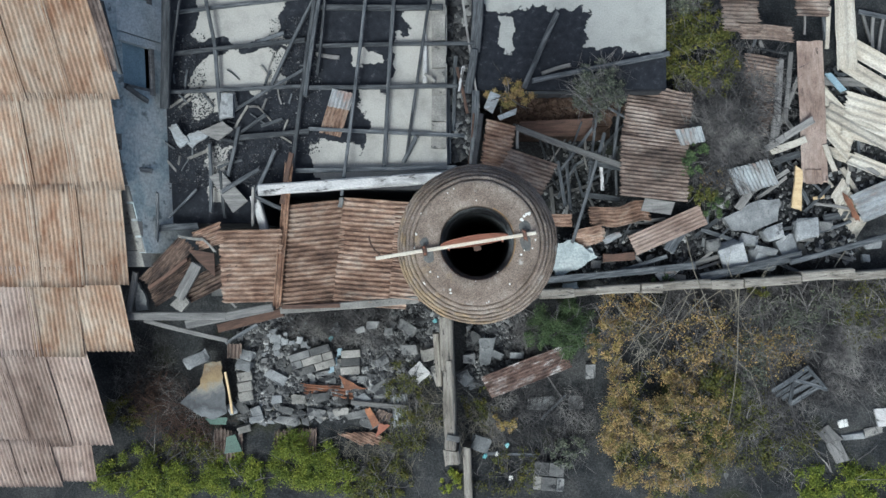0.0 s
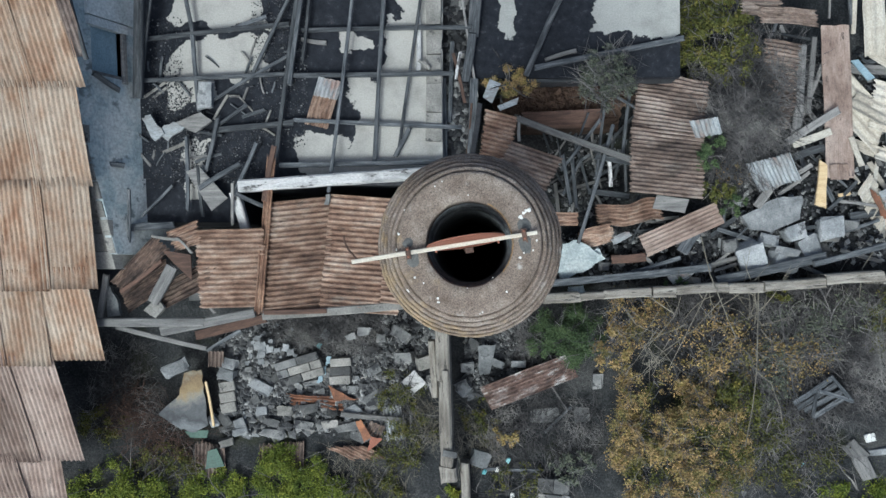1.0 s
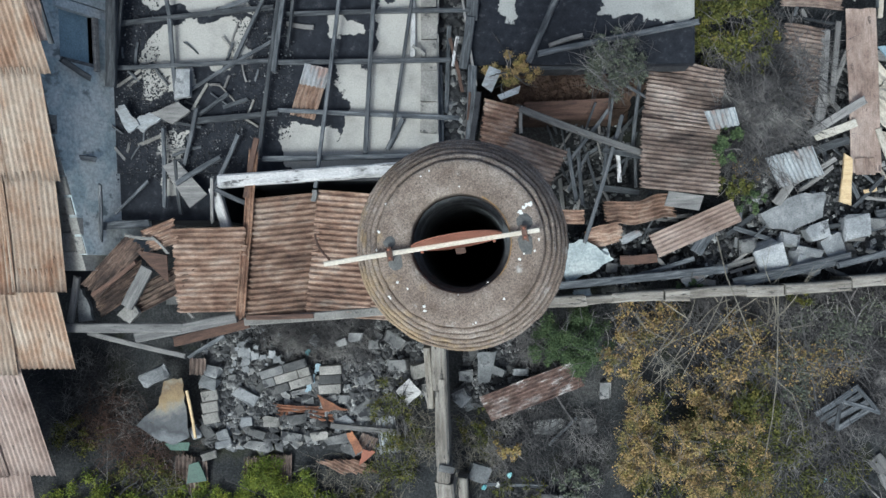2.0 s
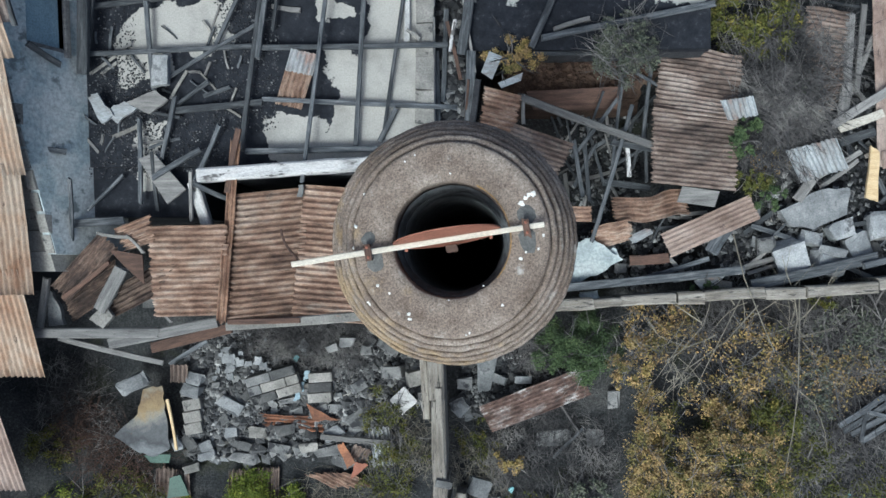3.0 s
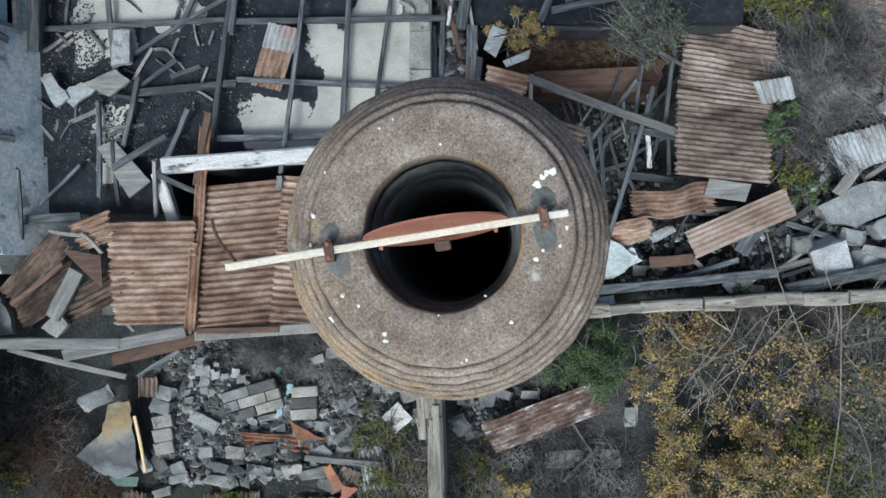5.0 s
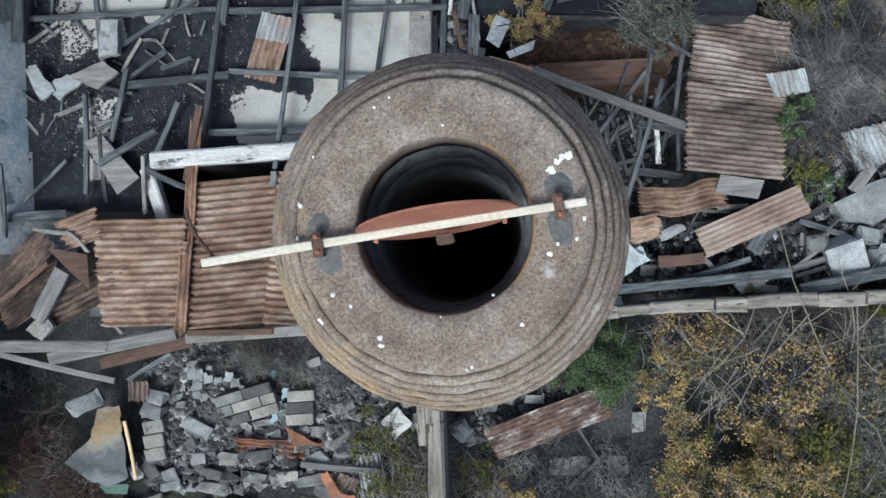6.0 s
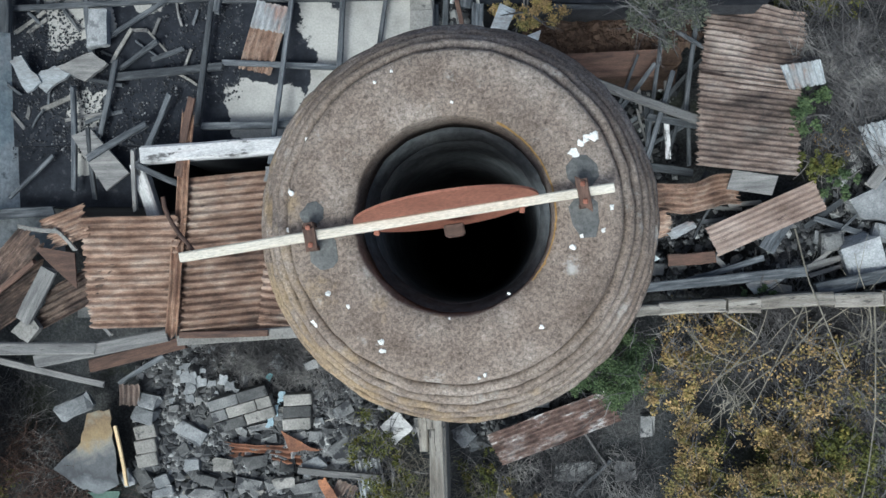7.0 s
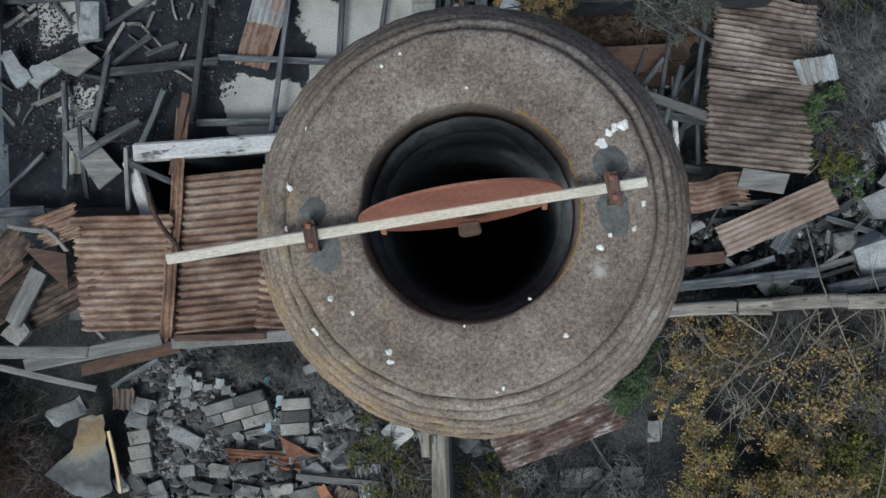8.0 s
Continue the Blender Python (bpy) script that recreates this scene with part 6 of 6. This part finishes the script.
brush("pale_branches", [(4.19, -0.73, 0.9, 0.25), (3.28, -1.62, 1.0, 0.35), (3.73, -1.17, 1.0, 0.4), (5.07, -1.18, 0.9, 0.2)], 26, 1.1, 0.009, TWIGPALE, "long pale bare branches over the scrub", 0.25)
brush("bleached_branches", [(3.16, -1.81, 1.35, 0.12)], 14, 0.3, 0.009, TWIGPALE, "small bleached branch cluster over the scrub", 0.6)


def long_branch(points, r):
    cu = bpy.data.curves.new("branch", "CURVE")
    cu.dimensions, cu.bevel_depth, cu.bevel_resolution = "3D", r, 1
    sp = cu.splines.new("POLY")
    sp.points.add(len(points) - 1)
    for k, (q, p) in enumerate(zip(sp.points, points)):
        q.co = (*p, 1)
        q.radius = 1 - 0.6 * k / len(points)
    cu.materials.append(TWIGPALE)
    tagged(new("branch", cu), "long pale bare branch leaning over the scrub", "branch", "long branches")


long_branch([(5.19, -0.29, 0.9), (5.08, -1.16, 1.2), (5.02, -2.03, 1.3), (4.97, -2.69, 1.2), (4.89, -3.43, 1.0)], 0.014)
long_branch([(5.02, -2.03, 1.3), (5.29, -2.25, 1.25), (5.49, -2.7, 1.1), (5.6, -3.06, 0.9)], 0.008)
long_branch([(4.08, 0.38, 1.2), (4.21, -0.29, 1.3), (4.47, -1.0, 1.35), (4.66, -1.43, 1.3)], 0.012)
long_branch([(4.45, -0.73, 1.2), (3.93, -1.27, 1.3), (3.33, -1.7, 1.35), (3.01, -2.04, 1.3)], 0.012)
long_branch([(4.24, -0.51, 1.2), (3.88, -1.16, 1.3), (3.44, -2.03, 1.3)], 0.01)
long_branch([(7.29, 0.16, 0.9), (7.02, -0.18, 1.0), (6.96, -0.73, 1.0)], 0.012)

# ---------------------------------------------------------------- plants
def at(c, *more, **kw):
    bush(c[0], c[1], c[2], *more, **kw)


at((3.76, -3.4, 0.2), 1.45, 1.45, 1.25, 0.025, LEAF_OCHRE, 36000, "large drying shrub with ochre and brown leaves", clumps=260, stems=40, wild=500, wild_len=0.35, tuft=(0.035, 0.12))
at((3.93, -3.63, 0.2), 1.25, 1.2, 1.0, 0.026, LEAF_OLIVE, 9000, "olive-green shrub grown into the drying one", clumps=60, wild=120, tuft=(0.06, 0.2))
at((4.71, -2.7, 0.3), 0.6, 0.6, 0.95, 0.034, LEAF_OLIVE, 3000, "olive-green shrub beside the drying shrub", clumps=26, wild=30)
at((2.6, -1.67, 0.3), 0.5, 0.4, 0.9, 0.03, LEAF_OCHRE, 1800, "thin brown shrub among dead twigs", clumps=20, wild=40)
at((1.66, -1.44, 0.3), 0.72, 0.6, 1.3, 0.02, LEAF_FERN, 22000, "feathery green shrub beside the chimney", clumps=60, wild=60, tuft=(0.1, 0.24))
at((4.32, 4.14, 0.8), 0.75, 0.85, 1.0, 0.036, LEAF_OLIVE, 8000, "olive-green shrub growing through the ruin", clumps=60, wild=120, tuft=(0.08, 0.26))
at((2.25, 3.1, 1.95), 0.55, 0.5, 0.7, 0.024, LEAF_GREY, 8000, "grey-green shrub with fine bare twigs", clumps=60, wild=200, wild_len=0.4, tuft=(0.08, 0.22))
at((4.2, 1.87, 1.2), 0.26, 0.36, 0.5, 0.03, LEAF_FERN, 1500, "small dark green bush on the fallen sheets", clumps=16)
at((4.43, 1.29, 0.9), 0.3, 0.24, 0.5, 0.03, LEAF_OLIVE, 1100, "small olive bush on the fallen sheets", clumps=16)
at((4.65, 0.96, 1.0), 0.3, 0.2, 0.3, 0.03, LEAF_FERN, 900, "bright green tuft beside a fallen sheet", clumps=14)
at((5.72, -0.72, 0.3), 0.22, 0.2, 0.3, 0.022, LEAF_OLIVE, 700, "round yellow-green tuft on dark soil", clumps=14)
at((3.72, -0.51, 0.8), 0.25, 0.15, 0.3, 0.025, LEAF_FERN, 500, "green tuft on the low wall", clumps=10)
at((0.52, 3.02, 2.15), 0.45, 0.24, 0.15, 0.018, LEAF_OCHRE, 5000, "ochre weed mat beside the burnt floor", clumps=24)
at((-1.42, -2.74, 0.1), 0.4, 0.75, 0.5, 0.026, LEAF_OLIVE, 2200, "yellow-green straggling weed beside the wall", clumps=34, wild=90, wild_len=0.35)
at((-1.3, -3.7, 0.0), 0.6, 0.5, 0.35, 0.026, LEAF_OLIVE, 1800, "yellow-green straggling weed beside the wall", clumps=30, wild=60, wild_len=0.35)
at((0.58, -3.38, 0.1), 0.28, 0.24, 0.4, 0.032, LEAF_OCHRE, 420, "dry tan thistle on the soil", clumps=14, wild=16, wild_len=0.25)
at((1.8, -4.01, 0.1), 0.45, 0.3, 0.45, 0.034, LEAF_GREY, 1000, "pale green shrub in the corner of the ruin", clumps=18, wild=20)
at((-3.62, -4.24, 0.0), 0.85, 0.6, 0.5, 0.022, LEAF_GREEN, 15000, "bright green weeds at the foot of the rubble", clumps=46)
at((-6.75, -4.56, 0.0), 1.4, 0.6, 0.45, 0.024, LEAF_GREEN, 15000, "bright green weeds below the bleached roof", clumps=60)
at((-4.94, -4.61, 0.0), 0.9, 0.5, 0.35, 0.024, LEAF_GREEN, 7000, "bright green weeds at the foot of the rubble", clumps=36)
at((7.42, -4.55, 0.1), 1.0, 0.5, 0.4, 0.024, LEAF_GREEN, 10000, "bright green weeds at the edge of the slope", clumps=46)
at((-7.44, -3.29, -0.2), 0.5, 0.4, 0.3, 0.03, LEAF_OLIVE, 1500, "dark weeds in the hollow", clumps=20)
at((-2.07, -4.64, 0.0), 0.8, 0.45, 0.3, 0.03, LEAF_OLIVE, 3000, "olive weeds before the wall", clumps=36, wild=60)
at((-0.6, -4.63, 0.0), 0.25, 0.25, 0.35, 0.03, LEAF_GREEN, 900, "green tuft at the wall end", clumps=14)
at((7.77, -1.2, 0.2), 0.6, 0.7, 0.25, 0.028, LEAF_OLIVE, 2200, "thin olive weeds on the slope", clumps=40, wild=40)
at((6.41, -3.75, 0.1), 0.9, 0.7, 0.25, 0.028, LEAF_OLIVE, 2600, "thin olive weeds on the slope", clumps=46, wild=60)
at((5.46, -2.12, 0.3), 0.5, 0.6, 0.4, 0.03, LEAF_GREY, 1300, "thin grey-green weeds among twigs", clumps=26, wild=40)
at((0.05, -3.1, 0.0), 0.35, 0.45, 0.3, 0.026, LEAF_OLIVE, 1100, "dull green weeds beside the wall", clumps=20, wild=30)
at((4.17, 5.11, 1.0), 0.5, 0.4, 0.8, 0.03, LEAF_GREY, 1800, "grey-green shrub behind the burnt room", clumps=22, wild=60)
at((6.6, -1.2, 0.3), 1.3, 0.6, 0.2, 0.03, LEAF_GREY, 2200, "thin dead weeds on the ashy slope", clumps=60, wild=120)
at((5.8, -1.89, 0.3), 0.9, 0.6, 0.3, 0.03, LEAF_OCHRE, 1600, "thin dry weeds among the dead twigs", clumps=50, wild=120)
at((3.03, -1.2, 0.5), 0.8, 0.5, 0.5, 0.028, LEAF_OCHRE, 2600, "brown dry shrub tops by the low wall", clumps=46, wild=160)
at((4.53, -1.66, 0.4), 0.7, 0.7, 0.6, 0.03, LEAF_OCHRE, 2600, "brown dry shrub tops under bare branches", clumps=46, wild=160)
at((5.58, -3.51, 0.2), 0.6, 0.8, 0.3, 0.03, LEAF_OLIVE, 2600, "dull green weeds beside the drying shrub", clumps=46, wild=80)
at((0.64, -4.48, 0.1), 0.8, 0.4, 0.2, 0.028, LEAF_OLIVE, 1300, "dull weeds in the corner of the ruin", clumps=40, wild=60)
at((-8.52, -2.71, -0.4), 0.6, 0.5, 0.2, 0.028, LEAF_OLIVE, 900, "dark weeds in the hollow below the roof", clumps=24, wild=30)
brush("brushwood_hollow", [(-7.01, -2.18, 0, 0.5), (-7.29, -2.91, -0.1, 0.5), (-6.12, -2.88, 0.1, 0.4)], 500, 0.4, 0.006, TWIG, "dead dark twigs in the hollow")
brush("brushwood_ruin", [(-1.0, -3.21, 0.1, 0.4), (-1.72, -4.05, 0, 0.5), (0.05, -3.56, 0.1, 0.4), (-2.43, -4.06, 0, 0.5)], 700, 0.4, 0.005, TWIGPALE, "dry straw-coloured stalks by the wall")
for i in range(150):
    x, y = RNG.uniform(-5.0, -1.7), -3.4 + 0.2 * (i % 7) + RNG.uniform(-0.09, 0.09)
    k = RNG.uniform(0.5, 1.0)
    stone(x, y, height(x, y) + 0.03, 0.3 * k, RNG.uniform(0.55, 0.8) * 0.22 * k, 0.13, RNG.normal(-5, 22), (CONCRETE, CONCRETE, MORTAR, CONCRETE, CONCRETE, PALESTONE)[i % 6], "concrete_block", BLOCKLABEL, "rubble", "rubble blocks", 0.19, 0.12)

# thin laths fallen into the open pit, and splinters on the burnt floor
for i in range(26):
    x, y = RNG.uniform(1.35, 2.75), RNG.uniform(0.7, 2.5)
    a, ln = RNG.normal(1.45, 0.5), RNG.uniform(0.4, 1.1)
    z = height(x, y) + 0.12 + 0.012 * i
    timber((x, y, z), (x + ln * math.cos(a), y + ln * math.sin(a), z + RNG.uniform(-0.12, 0.06)), RNG.uniform(0.04, 0.08), 0.035, (CHARRED, GREYWOOD, CHARRED)[i % 3], label="thin charred lath fallen into the open pit")
for i in range(34):
    x, y = RNG.uniform(-5.8, -3.2), RNG.uniform(1.5, 3.6)
    a, ln = RNG.uniform(0, 3.14), RNG.uniform(0.12, 0.5)
    timber((x, y, 2.28), (x + ln * math.cos(a), y + ln * math.sin(a), 2.285), RNG.uniform(0.025, 0.07), 0.025, (CHARRED, GREYWOOD, CHARRED, MORTAR)[i % 4], label="charred splinter lying on the sooty floor", name="splinter", category="timber", group="splinters")
for i in range(22):
    x, y = RNG.uniform(6.0, 8.0), RNG.uniform(0.9, 4.0)
    a, ln = RNG.normal(-0.6, 0.6), RNG.uniform(0.4, 1.0)
    z = 0.58 + RNG.uniform(0, 0.1)
    timber((x, y, z), (x + ln * math.cos(a), y + ln * math.sin(a), z + 0.04), RNG.uniform(0.05, 0.12), 0.04, (GREYWOOD, CHARRED, BONE)[i % 3], label="weathered lath in the heap of roofing")
for i in range(26):
    x, y = RNG.uniform(2.6, 6.8), RNG.uniform(-0.35, 0.75)
    a, ln = RNG.normal(0.3, 0.5), RNG.uniform(0.25, 0.8)
    z = 0.62 + RNG.uniform(0, 0.1)
    timber((x, y, z), (x + ln * math.cos(a), y + ln * math.sin(a), z + 0.04), RNG.uniform(0.04, 0.1), 0.035, (CHARRED, GREYWOOD, CHARRED)[i % 3], label="charred lath among the broken masonry")
at((4.75, 3.47, 0.7), 0.5, 0.6, 0.8, 0.034, LEAF_OLIVE, 3600, "olive shrub tangled with dead branches", clumps=40, wild=160, wild_len=0.6, tuft=(0.08, 0.24))
at((5.2, 2.8, 0.6), 0.6, 0.6, 0.6, 0.03, LEAF_GREY, 900, "mostly dead grey shrub behind the fallen sheets", clumps=40, wild=260, wild_len=0.7)
at((4.77, 1.64, 0.7), 0.4, 0.35, 0.4, 0.03, LEAF_OCHRE, 900, "dry brown shrub beside the fallen sheets", clumps=26, wild=120)
at((-6.15, -4.08, 0.0), 0.8, 0.4, 0.3, 0.026, LEAF_OLIVE, 2600, "dull green weeds round the scrap", clumps=40, wild=40)
at((-2.67, -4.59, 0.0), 0.6, 0.4, 0.35, 0.026, LEAF_GREEN, 3600, "green weeds before the wall", clumps=30, wild=20)
